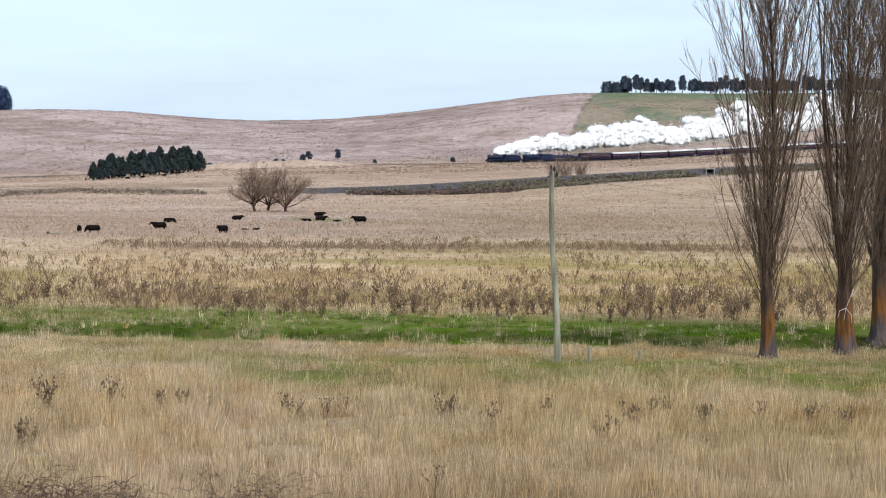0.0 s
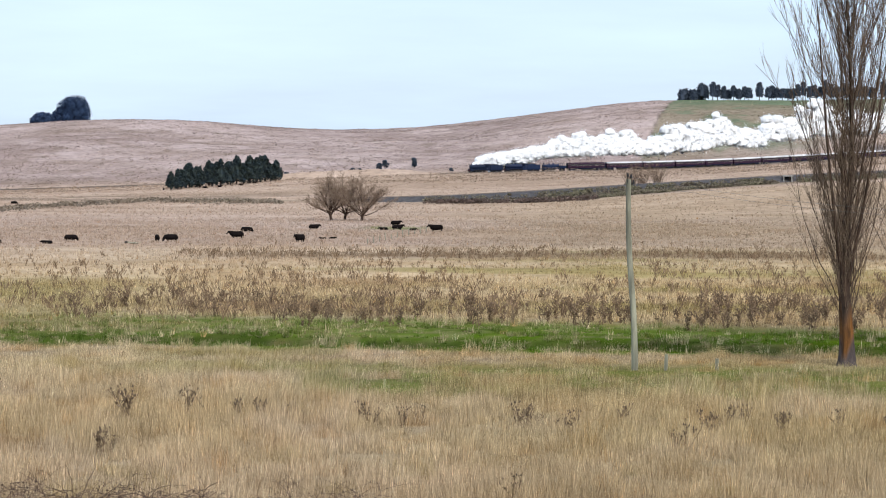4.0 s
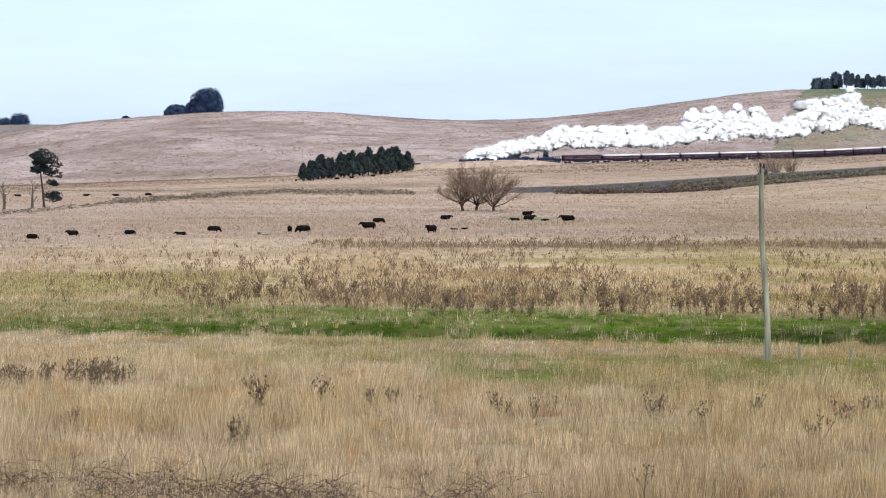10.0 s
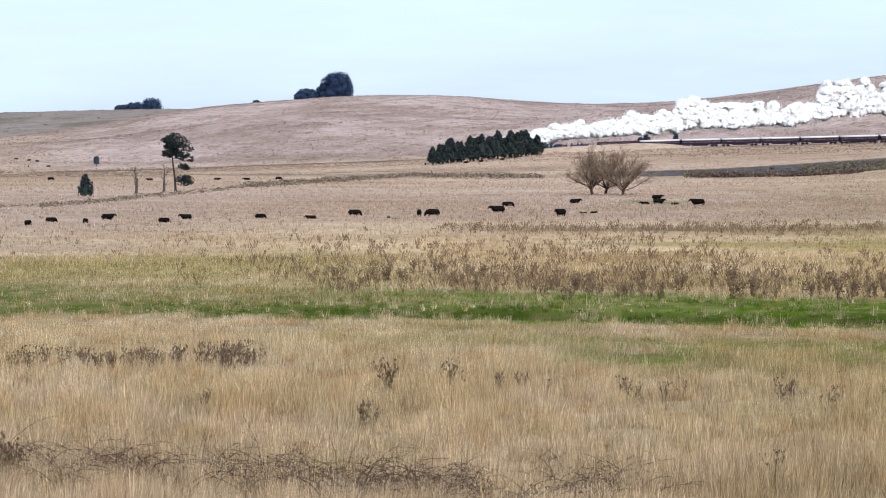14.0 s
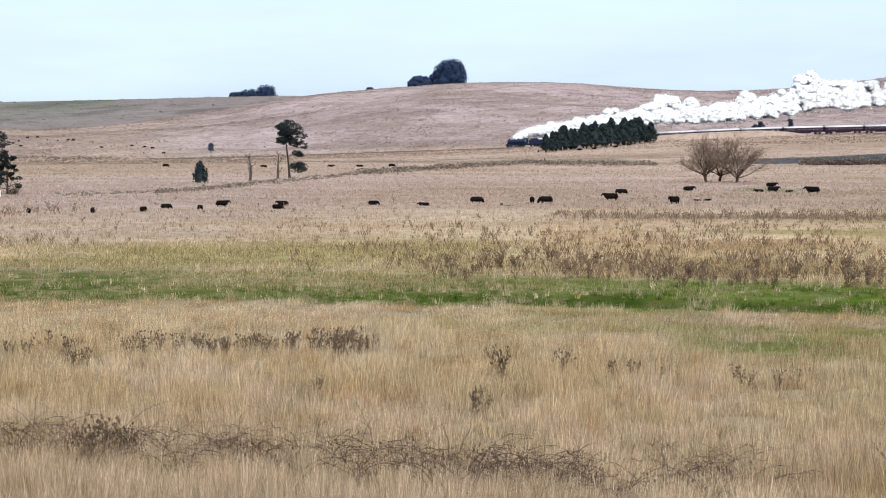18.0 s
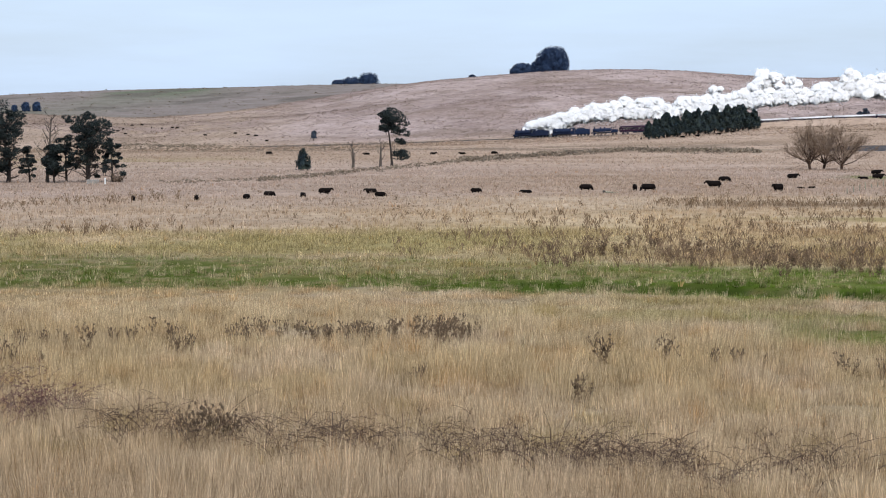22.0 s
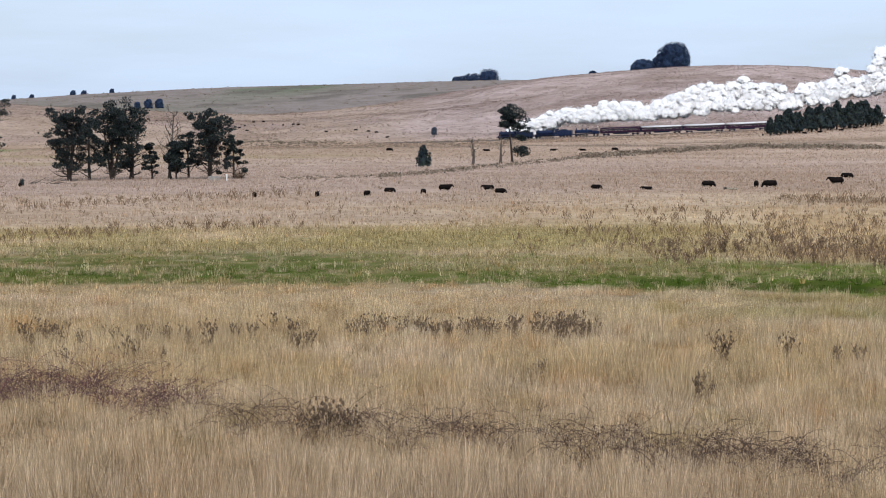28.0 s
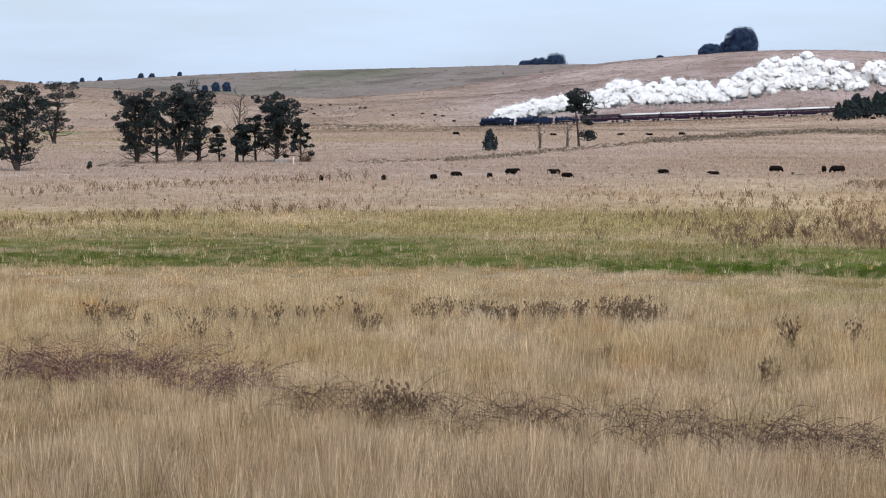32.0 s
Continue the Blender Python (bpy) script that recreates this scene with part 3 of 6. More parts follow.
make_grass("tall_grass", "tall dry tan grass with paler blade tips", 48, 128, 97000, 11, 0.58, 0.0122)
make_grass("tussock_grass", "coarse yellow-brown tussocks among the dry grass", 52, 135, 2200, 60, 0.95, 0.013)
make_grass("pasture_grass", "mixed dry and green pasture grass", 122, 210, 55000, 8, 0.40, 0.028, clump=1.6)
make_grass("green_tussock", "lush dark green tussocks along the ditch", 126, 152, 9000, 26, 0.50, 0.02, clump=1.8, vary=0.8, lush_only=True)
make_grass("plain_grass", "pale dry grass over the flat", 200, 480, 70000, 4, 0.42, 0.07, clump=4.0, vary=0.28, material=M_FARGRASS)
make_grass("rough_grass", "short dry grass on the rough ground below the hills", 480, 1000, 60000, 3, 0.4, 0.16, clump=6.0, vary=0.2, material=M_FARGRASS)
make_grass("hill_tussock", "short dry tussocks on the hillside", 960, 1640, 130000, 3, 0.45, 0.45, clump=7.0, vary=0.8, material=M_FARGRASS, shade=0.80)


# ---- trees ----
def wander(start, heading, length, steps, bend, lift, rnd):
    """A crooked line from start; lift pulls it upward step by step."""
    pts, d = [np.array(start, float)], np.array(heading, float)
    d /= np.linalg.norm(d)
    for _ in range(steps):
        d = d + np.array([rnd.gauss(0, bend), rnd.gauss(0, bend), rnd.gauss(0, bend) + lift])
        d /= np.linalg.norm(d)
        pts.append(pts[-1] + d * length / steps)
    return np.array(pts)


def along(pts, f):
    i = min(int(f * (len(pts) - 1)), len(pts) - 2)
    u = f * (len(pts) - 1) - i
    return pts[i] * (1 - u) + pts[i + 1] * u


def poplar(name, label, m, height, base_r, seed, spread=1.0, limbs=62, stems=2):
    """A bare upright poplar: fluted trunk, steep limbs, a broom of fine twigs."""
    rnd = random.Random(seed)
    tree = thing(name, label, "tree", "bare poplars", m)
    tr = Geo()
    hs = np.array([-0.3, 0, 0.25, 0.7, 1.1, 1.6, 2.1, 2.6, 3.2, 4.5, 7, 10, 13.5, 17, height])
    hs[-2] = min(hs[-2], height - 2)
    rr = base_r * np.array([1.6, 1.4, 1.2, 1.06, 1.0, 0.95, 0.91, 0.87, 0.81, 0.70, 0.52, 0.36, 0.24, 0.13, 0.02])
    path = np.stack([0.18 * np.sin(hs * 0.45 + seed) * np.clip(hs / 4, 0, 1), 0.15 * np.cos(hs * 0.37 + seed) * np.clip(hs / 4, 0, 1), hs], -1)
    ang = np.arange(14) * 2 * np.pi / 14
    flute = 1 + 0.13 * np.cos(5 * ang + seed) + 0.06 * np.cos(9 * ang)
    fl = np.exp(-np.clip(hs, 0, None) / 2.2)
    ring = (1 + (flute[None] - 1) * (0.35 + 1.5 * fl[:, None])) * rr[:, None]
    v = np.stack([path[:, None, 0] + ring * np.cos(ang), path[:, None, 1] + ring * np.sin(ang), np.broadcast_to(path[:, None, 2], ring.shape)], -1).reshape(-1, 3)
    i, j = np.meshgrid(np.arange(len(hs) - 1), np.arange(14), indexing="ij")
    k = (j + 1) % 14
    tr.add(v, np.stack([i * 14 + j, i * 14 + k, (i + 1) * 14 + k, (i + 1) * 14 + j], -1).reshape(-1, 4))
    trunk_at = lambda h: np.array([np.interp(h, hs, path[:, 0]), np.interp(h, hs, path[:, 1]), h])
    up = v[:, 2] + 0.35 * np.sin(v[:, 0] * 9 + seed) + 0.25 * np.sin(v[:, 1] * 13)
    bark = np.broadcast_to(np.array((0.070, 0.041, 0.026)), v.shape)
    bark = mixc(bark, (0.19, 0.078, 0.017), step(3.0, 1.9, up))                  # orange lichen on the bole, grey root flare
    bark = mixc(bark, (0.105, 0.080, 0.074), step(1.2, 0.8, up))
    put("trunk", mesh_np("trunk", v, np.concatenate(tr.f), True, bark), M_LICHEN, tree)
    twig = Geo()
    for s in range(stems + 1):                                      # co-leading stems
        a = rnd.uniform(0, 6.28)
        h0 = rnd.uniform(2.2, 4.5)
        p = wander(trunk_at(h0), (0.2 * math.cos(a), 0.2 * math.sin(a), 1), height * rnd.uniform(0.60, 0.76), 12, 0.03, 0.06, rnd)
        bough = Geo()
        bough.tube(p, np.linspace(base_r * rnd.uniform(0.20, 0.34), 0.02, len(p)), 7)
        put("stem", bough.data("stem"), M_BARK, tree)
    for n in range(limbs):
        h0 = 1.7 + (height * 0.86 - 1.7) * ((n + rnd.random()) / limbs) ** 1.05
        a = n * 2.4 + rnd.gauss(0, 0.4)
        reach_out = spread * (0.74 + 0.42 * min(1, h0 / 9)) * rnd.uniform(0.6, 1.15)
        ln = min(rnd.uniform(3.4, 6.8), (height - h0) * 0.95 + 0.8)
        tilt = rnd.uniform(0.20, 0.58)
        p = wander(trunk_at(h0), (tilt * math.cos(a), tilt * math.sin(a), 0.85), ln * reach_out + 0.6, 9, 0.075, 0.06, rnd)
        r0 = rnd.uniform(0.011, 0.027) * (1.15 - 0.5 * h0 / height)
        bough = Geo()
        bough.tube(p, np.linspace(r0, 0.011, len(p)), 5)
        put("limb", bough.data("limb"), M_BARK, tree)
        for q in range(rnd.randint(8, 12)):
            f = rnd.uniform(0.06, 0.98)
            b = rnd.uniform(0, 6.28)
            t = 0.28
            hd = (p[-1] - p[0]) / np.linalg.norm(p[-1] - p[0])
            s = wander(along(p, f), hd + np.array([t * math.cos(b), t * math.sin(b), 0.25]), rnd.uniform(0.7, 1.9), 4, 0.10, 0.08, rnd)
            twig.tube(s, np.linspace(0.010, 0.005, len(s)), 3)
            for _ in range(4):
                b = rnd.uniform(0, 6.28)
                u = wander(along(s, rnd.uniform(0.15, 0.9)), (s[-1] - s[0]) + np.array([0.36 * math.cos(b), 0.36 * math.sin(b), 0.3]), rnd.uniform(0.4, 1.0), 3, 0.08, 0.08, rnd)
                twig.tube(u, np.linspace(0.0075, 0.0045, len(u)), 3)
    tagged(put("brushwood", twig.data("brushwood"), M_TWIG, tree, label="fine bare brown twigs"), kind="stuff")
    return tree


def leaves(rnd_np, centre, radii, count, size, droop=0.0, flat=0.0):
    """A clump of small pointed leaf cards round a centre, denser near its skin."""
    d = rnd_np.normal(size=(count, 3))
    d /= np.linalg.norm(d, axis=1)[:, None]
    r = rnd_np.uniform(0.35, 1.0, (count, 1)) ** 0.6
    c = np.asarray(centre) + d * r * np.asarray(radii)
    u = rnd_np.normal(size=(count, 3)) + d * 0.6 + np.array((0, 0, -droop))
    u -= flat * (u * d).sum(1)[:, None] * d                                   # flat: leaves lie along the clump's skin
    u /= np.linalg.norm(u, axis=1)[:, None]
    w = np.cross(u, rnd_np.normal(size=(count, 3)) * (1 - flat) + d * 3 * flat)
    w /= np.linalg.norm(w, axis=1)[:, None] + 1e-9
    s = size * rnd_np.uniform(0.6, 1.4, (count, 1))
    w = np.where((np.cross(u, w) * d).sum(1)[:, None] > 0, -w, w)              # faces turned outward
    v = np.stack([c - u * s * 0.5, c + w * s * 0.32, c + u * s * 0.6, c - w * s * 0.32], 1).reshape(-1, 3)
    return v, np.arange(count * 4).reshape(-1, 4)


def tree_bones(rnd, g, height, r0, limbs, start, reach_out, rise, lean=(0, 0), flat=False):
    """Trunk and limbs of a broad tree; returns the limbs' ends."""
    trunk = wander((0, 0, -0.3), (lean[0], lean[1], 1), height * 0.93 + 0.3, 9, 0.05, 0.05, rnd)
    g.tube(trunk, r0 * np.array([1.5, 1.0, 0.92, 0.84, 0.75, 0.64, 0.52, 0.4, 0.26, 0.1]), 8)
    ends = [trunk[-1], along(trunk, 0.9)]
    for n in range(limbs):
        f = start + (0.97 - start) * (n + rnd.random()) / limbs
        a = n * 2.4 + rnd.gauss(0, 0.5)
        ln = reach_out * height * rnd.uniform(0.6, 1.1) * ((0.72 + 0.22 * f) if flat else (1.05 - 0.5 * f))
        p = wander(along(trunk, f), (math.cos(a), math.sin(a), rise + rnd.gauss(0, 0.2)), ln, 5, 0.14, 0.05, rnd)
        g.tube(p, np.linspace(r0 * 0.34 * (1.15 - f * 0.6), 0.03, len(p)), 5)
        ends.append(p[-1])
        for _ in range(2):
            b = rnd.uniform(0, 6.28)
            q = wander(along(p, rnd.uniform(0.45, 0.85)), (math.cos(b) * 0.7, math.sin(b) * 0.7, rise + 0.3), ln * 0.45, 4, 0.15, 0.05, rnd)
            g.tube(q, np.linspace(r0 * 0.14, 0.02, len(q)), 4)
            ends.append(q[-1])
    return trunk, ends


def pine(name, label, m, height, seed, limbs=22, start=0.3, reach_out=0.33, rise=0.45, clump=0.085, density=130, leaf=0.34, r0=None, keep=1.0, lean=(0, 0), extra=(), stems=1, group="old pines", material=None, category="tree"):
    """An old pine: dark forked trunk, long limbs and separate pads of needles."""
    rnd, rn = random.Random(seed), np.random.default_rng(seed)
    tree = thing(name, label, category, group, m)
    g = Geo()
    trunk, ends = tree_bones(rnd, g, height, r0 or height * 0.028, limbs, start, reach_out, rise, lean, stems > 1)
    put("trunk", g.data("trunk"), M_PINEBARK, tree)
    for s in range(stems - 1):                                   # the fork's other stems
        g = Geo()
        a = seed + 2.6 * s
        more = tree_bones(rnd, g, height * rnd.uniform(0.72, 0.92), (r0 or height * 0.028) * 0.75, limbs * 2 // 3, start, reach_out, rise, (0.26 * math.cos(a), 0.26 * math.sin(a)), True)
        put("stem", g.data("stem"), M_PINEBARK, tree)
        ends += more[1]
    leaf_geo = Geo()
    pads = [e for e in ends if rnd.random() < keep * (0.05 + 1.25 * e[2] / height if stems > 1 else 1)] + [np.array(e, float) for e in extra]
    for e in pads:
        s = height * clump * rnd.uniform(0.7, 1.35)
        leaf_geo.add(*leaves(rn, e, (s * 1.15, s * 1.15, s * 0.66), int(density * rnd.uniform(0.7, 1.2)), leaf))
    if pads:
        put("crown", leaf_geo.data("crown", False), material or M_NEEDLE, tree)
    return tree


def cypress(name, label, m, height, width, seed, material, count=2600, leaf=0.45, group="", skirt=0.04, round_top=False, category="tree"):
    """A dense evergreen: short trunk, a crown of many upswept sprays in an uneven cone or dome."""
    rnd, rn = random.Random(seed), np.random.default_rng(seed)
    tree = thing(name, label, category, group, m)
    g = Geo()
    g.tube([(0, 0, -0.4), (0, 0, height * 0.2), (0.05, 0, height * 0.55), (0, 0, height * 0.9)], [width * 0.055, width * 0.05, width * 0.035, 0.02], 8)
    put("trunk", g.data("trunk"), M_PINEBARK, tree)
    leaf_geo = Geo()
    lobes = 46 if round_top else 38
    for n in range(lobes):
        f = (n + rnd.random()) / lobes
        a = n * 2.4 + rnd.gauss(0, 0.3)
        if round_top:
            rad = width * 0.5 * math.sqrt(max(0.0, 1 - (f * 1.02 - 0.12) ** 2 / 1.02)) if f > 0.1 else width * 0.45
            zc, s = height * (skirt + 0.04 + f * 0.86), width * 0.13
        else:
            rad = width * 0.5 * (1 - f) ** 0.52 * (1.0 if f > 0.12 else 0.8)
            zc, s = height * (skirt + 0.07 + f * 0.9), width * (0.155 - 0.105 * f)
        rad *= rnd.uniform(0.62, 1.0) if round_top else rnd.uniform(0.35, 1.15)
        leaf_geo.add(*leaves(rn, (rad * math.cos(a) * 0.86, rad * math.sin(a) * 0.86, zc), (s * 1.1, s * 1.1, s * (1.0 if round_top else 1.7)), int(count / lobes), leaf, -0.3, 0.85 if round_top else 0.45))
    core = width * 0.5
    hh = np.linspace(0.06, 0.9, 7)
    prof = [0.66 * core * (math.sqrt(max(0, 1 - (f * 1.0 - 0.1) ** 2)) if round_top else (1 - f) ** 0.8) + 0.02 for f in hh]
    leaf_geo.tube([(0, 0, height * (skirt + f * 0.92)) for f in hh], prof, 9)
    put("crown", leaf_geo.data("crown", False), material, tree)
    return tree


def make_poplars():
    for n, (az, el, h, r, spread, seed) in enumerate(((7.60, -4.46, 21.5, 0.34, 1.0, 3), (9.36, -4.34, 22.0, 0.43, 1.05, 11), (10.16, -4.02, 23.0, 0.50, 1.1, 23))):
        poplar("poplar", "tall bare poplar with orange-stained trunk at the ditch", Matrix.Translation(meet(az, el)) @ pose(0, 0, 0, 0, 0, 40 * n), h, r, seed, spread * 1.26, limbs=170, stems=3 + n % 2)
    # a bleached dead branch hanging on the second trunk
    rnd = random.Random(2)
    tree = [o for o in bpy.data.objects if o.name.startswith("poplar") and o.parent is None][1]
    g = Geo()
    p = np.array([(0.30, -0.42, 3.2), (0.12, -0.6, 2.85), (-0.1, -0.62, 2.3), (-0.18, -0.6, 1.75)])
    for a in (p, np.array([p[1], p[1] + (0.32, -0.1, 0.35), p[1] + (0.42, -0.1, 0.75)]), np.array([p[2], p[2] + (0.25, -0.05, -0.3), p[2] + (0.3, 0, -0.75)]), np.array([p[2], p[2] + (-0.3, 0, -0.12), p[2] + (-0.4, 0, -0.5)])):
        g.tube(a, np.linspace(0.022, 0.009, len(a)), 5)
    put("dead_branch", g.data("dead_branch"), M_BLEACHED, tree, pose(0, 0, 0, 0, 0, -40), label="bleached dead branch")


def make_willow():
    rnd = random.Random(5)
    for n, (az, d) in enumerate(((-4.40, 470), (-4.10, 474), (-3.70, 468))):
        tree = thing("bare_willow", "low bare willow with a rounded crown of pale brown twigs", "tree", "bare willows", Matrix.Translation(spot(az, d)))
        height = (8.0, 8.9, 8.6)[n]
        g, tw = Geo(), Geo()
        bole = wander((0, 0, -0.2), (rnd.gauss(0, 0.1), 0, 1), 2.0, 4, 0.06, 0.05, rnd)
        g.tube(bole, np.linspace(0.30, 0.20, len(bole)), 8)
        put("trunk", g.data("trunk"), M_BARK, tree)
        for q in range(17):
            a = q * 2.4 + rnd.uniform(0, 0.6)
            up = math.radians(rnd.uniform(12, 85))
            hd = np.array((math.cos(a) * math.cos(up), math.sin(a) * math.cos(up), math.sin(up)))
            p = wander(along(bole, rnd.uniform(0.5, 1)), hd, height * 0.80 * rnd.uniform(0.75, 1.0), 7, 0.10, 0.03, rnd)
            limb = Geo()
            limb.tube(p, np.linspace(0.10, 0.025, len(p)), 5)
            put("limb", limb.data("limb"), M_BARK, tree)
            for _ in range(11):
                hd2 = hd + np.array([rnd.gauss(0, 0.6), rnd.gauss(0, 0.6), rnd.gauss(0.3, 0.45)])
                u = wander(along(p, rnd.uniform(0.3, 1)), hd2, rnd.uniform(1.2, 2.6), 4, 0.12, 0.02, rnd)
                tw.tube(u, np.linspace(0.035, 0.018, len(u)), 3)
                for _ in range(12):
                    hd3 = hd + np.array([rnd.gauss(0, 0.8), rnd.gauss(0, 0.8), rnd.gauss(0.2, 0.6)])
                    w = wander(along(u, rnd.uniform(0.2, 1)), hd3, rnd.uniform(0.5, 1.4), 3, 0.15, 0.02, rnd)
                    tw.tube(w, np.linspace(0.018, 0.011, len(w)), 3)
        tagged(put("brushwood", tw.data("brushwood"), M_WILLOW, tree), kind="stuff")


def make_evergreen_clump():
    """Two ragged rows of dark conifers on a rise, with open trunks below."""
    rnd = random.Random(9)
    label = "dark green conifer in a close planted clump"
    n = 11
    for row in range(2):
        for i in range(n):
            f = (i + 0.5 * row) / (n - 0.5)
            az = -8.13 + 2.46 * f + rnd.uniform(-0.05, 0.05)
            el = -0.452 + 0.215 * f
            d = reach(az, el, near=640) + row * 7 + rnd.uniform(-1, 1)
            h = 0.89 * (0.60 - 0.10 * abs(f - 0.55) + rnd.uniform(-0.13, 0.06)) / 57.3 * d * (0.93 if f < 0.08 or f > 0.94 else 1)
            cypress("conifer", label, Matrix.Translation(spot(az, d)) @ pose(0, 0, 0, 0, 0, rnd.uniform(0, 360)), h, h * rnd.uniform(0.70, 0.94), 100 + i + 20 * row, M_CYPRESS, 2000, 0.75, "conifer clump", skirt=0.15)


def make_hill_trees():
    top = "dense dark macrocarpa on the hill's crest"
    for az, d, h, w, seed in ((-10.36, 1640, 17.5, 25.0, 1), (-11.08, 1638, 6.8, 17.0, 2), (-10.62, 1650, 11.5, 14.0, 4)):
        cypress("macrocarpa", top, Matrix.Translation(spot(az, d, 1.0)), h, w, seed, M_MACRO_HAZED, 10000, 0.85, "crest trees", round_top=True, skirt=0.0)
    for az, d, h, w, seed in ((-14.66, 3260, 15, 30, 5), (-15.05, 3260, 8.5, 28, 6), (-15.35, 3260, 5.5, 20, 7), (-12.24, 1645, 1.6, 4.5, 8)):
        cypress("macrocarpa", "low wind-clipped evergreen on the skyline", Matrix.Translation(spot(az, d, 0.5)), h, w, seed, M_MACRO_HAZED, 2200, 1.5, "crest trees", round_top=True, skirt=0.0)
    for az, d, h, w in ((-25.65, 3250, 6, 7), (-25.24, 3250, 5, 7), (-24.3, 3270, 7, 9), (-24.05, 3270, 5.5, 9), (-23.41, 3280, 6, 7), (-26.6, 3240, 4, 6)):
        cypress("skyline_bush", "small round bush on the far skyline", Matrix.Translation(spot(az, d, 0.5)), h, w, 31, M_MACRO_HAZED, 500, 1.6, "skyline bushes", round_top=True, skirt=0.0)
    for az, h in ((-22.58, 13), (-22.33, 13.5), (-22.83, 9)):
        cypress("macrocarpa", "macrocarpa standing alone on the far slope, coloured blue for haze", Matrix.Translation(meet(az, 0.225, near=1700)), h * 0.8, h * 0.78, 40 + int(h), M_MACRO_HAZED, 1500, 1.2, "far slope trees", round_top=True, skirt=0.0)
    # the wood above the paddock
    rnd = random.Random(4)
    for i in range(58):
        az = 3.80 + 0.085 * min(i, 5) + 0.124 * max(0, i - 5) + rnd.uniform(-0.05, 0.05)
        d = 1655 + rnd.uniform(0, 16)
        h, w = rnd.uniform(6.6, 11.2), rnd.uniform(3.8, 6.4) * (1.4 if i % 5 == 0 else 1)
        if i < 5:
            h, w = (8.6, 9.2, 8.8, 8.0, 8.6)[i], 8.0
        if i == 15:
            continue
        cypress("gum_tree", "round-crowned dark gum tree in a row along the ridge", Matrix.Translation(spot(az, d)), h, w, 60 + i, M_GUM_HAZED, 620, 1.0, "ridge wood", round_top=True, skirt=0.02 if i < 5 else rnd.uniform(0.16, 0.34))


def make_pines():
    old = "old dark pine with a forked trunk and ragged needle pads"
    rows = [  # turn, slope of the foot, slope of the top, seed, limbs, reach, keep
        (-27.15, -1.60, 0.25, 1, 26, 0.34, 1.0), (-26.30, -0.95, 0.36, 2, 26, 0.34, 1.0), (-24.40, -1.455, 0.16, 3, 28, 0.34, 0.95), (-23.95, -1.43, -0.1, 4, 14, 0.26, 1.0),
        (-23.42, -1.42, 0.23, 5, 26, 0.28, 1.0), (-22.98, -1.41, 0.32, 6, 24, 0.26, 0.9), (-22.50, -1.40, -0.55, 7, 12, 0.30, 0.8), (-21.66, -1.40, -0.35, 8, 14, 0.30, 1.0),
        (-21.18, -1.42, 0.04, 9, 28, 0.38, 0.95), (-20.62, -1.41, -0.50, 10, 14, 0.36, 1.0)]
    for az, foot, top, seed, limbs, out, keep in rows:
        d = EYE / math.tan(radians(-foot)) if foot < -1.2 else 560.0
        p = spot(az, d)
        h = EYE + d * math.tan(radians(top)) - p.z
        pine("pine", old, Matrix.Translation(p) @ pose(0, 0, 0, 0, 0, seed * 67), h, 200 + seed, limbs + 6, 0.09, out * 1.2, 0.32, 0.066, 130, 0.25, keep=keep * 0.62, stems=2 + seed % 2 if limbs > 16 else 1)
    p = spot(-22.10, 386)
    t = pine("dead_pine", "half-dead pine with bare grey upper branches", Matrix.Translation(p), 11.6, 221, 26, 0.16, 0.27, 0.7, 0.06, 40, 0.35, r0=0.27, keep=0.0)
    t.children[0].data.materials[0] = M_DEADWOOD
    pine("pine", "low dark pine beside a half-dead one", Matrix.Translation(spot(-21.95, 384)), 5.6, 222, 14, 0.2, 0.35, 0.4, 0.11, 110, 0.4)
    # a short bleached log on the flat
    log = thing("fallen_log", "short bleached fallen log with a dark stub end", "log", m=Matrix.Translation(meet(-9.04, -1.71, near=200)) @ pose(0, 0, 0, 0, 0, 12))
    g = Geo()
    g.tube([(-0.55, 0, 0.22), (0, 0.05, 0.16), (0.7, 0, 0.12), (1.2, 0.1, 0.16)], [0.10, 0.10, 0.08, 0.04], 7)
    g.tube([(0.3, 0, 0.14), (0.55, 0.05, 0.35)], [0.04, 0.02], 5)
    put("trunk", g.data("trunk"), M_POLE, log)
    g = Geo()
    g.tube([(-0.85, 0, 0.12), (-0.7, 0, 0.30), (-0.5, 0, 0.24)], [0.12, 0.17, 0.11], 7)
    put("stub", g.data("stub"), M_DEADWOOD, log, label="dark weathered stub")
    # a fallen limb and small bushes in the grass near the pines
    rnd = random.Random(6)
    limb = thing("fallen_branch", "grey fallen pine branch lying in dry grass", "branch", m=Matrix.Translation(spot(-25.0, 362)))
    g = Geo()
    for _ in range(9):
        p = wander((rnd.uniform(-2.5, 2.0), 0, 0.05), (1, rnd.gauss(0, 0.3), rnd.uniform(0.05, 0.5)), rnd.uniform(1.2, 3.4), 5, 0.12, -0.03, rnd)
        g.tube(p, np.linspace(0.05, 0.02, len(p)), 5)
    put("wood", g.data("wood"), M_DEADWOOD, limb)
    cypress("small_bush", "small dark bush in dry grass", Matrix.Translation(spot(-25.49, 352)), 1.1, 0.8, 91, M_NEEDLE, 260, 0.16, round_top=True, skirt=0.0, category="bush")
    bush = thing("bare_shrub", "low leafless shrub beside the white stand", "shrub", "bare shrubs", Matrix.Translation(spot(-20.5, 386)))
    g = Geo()
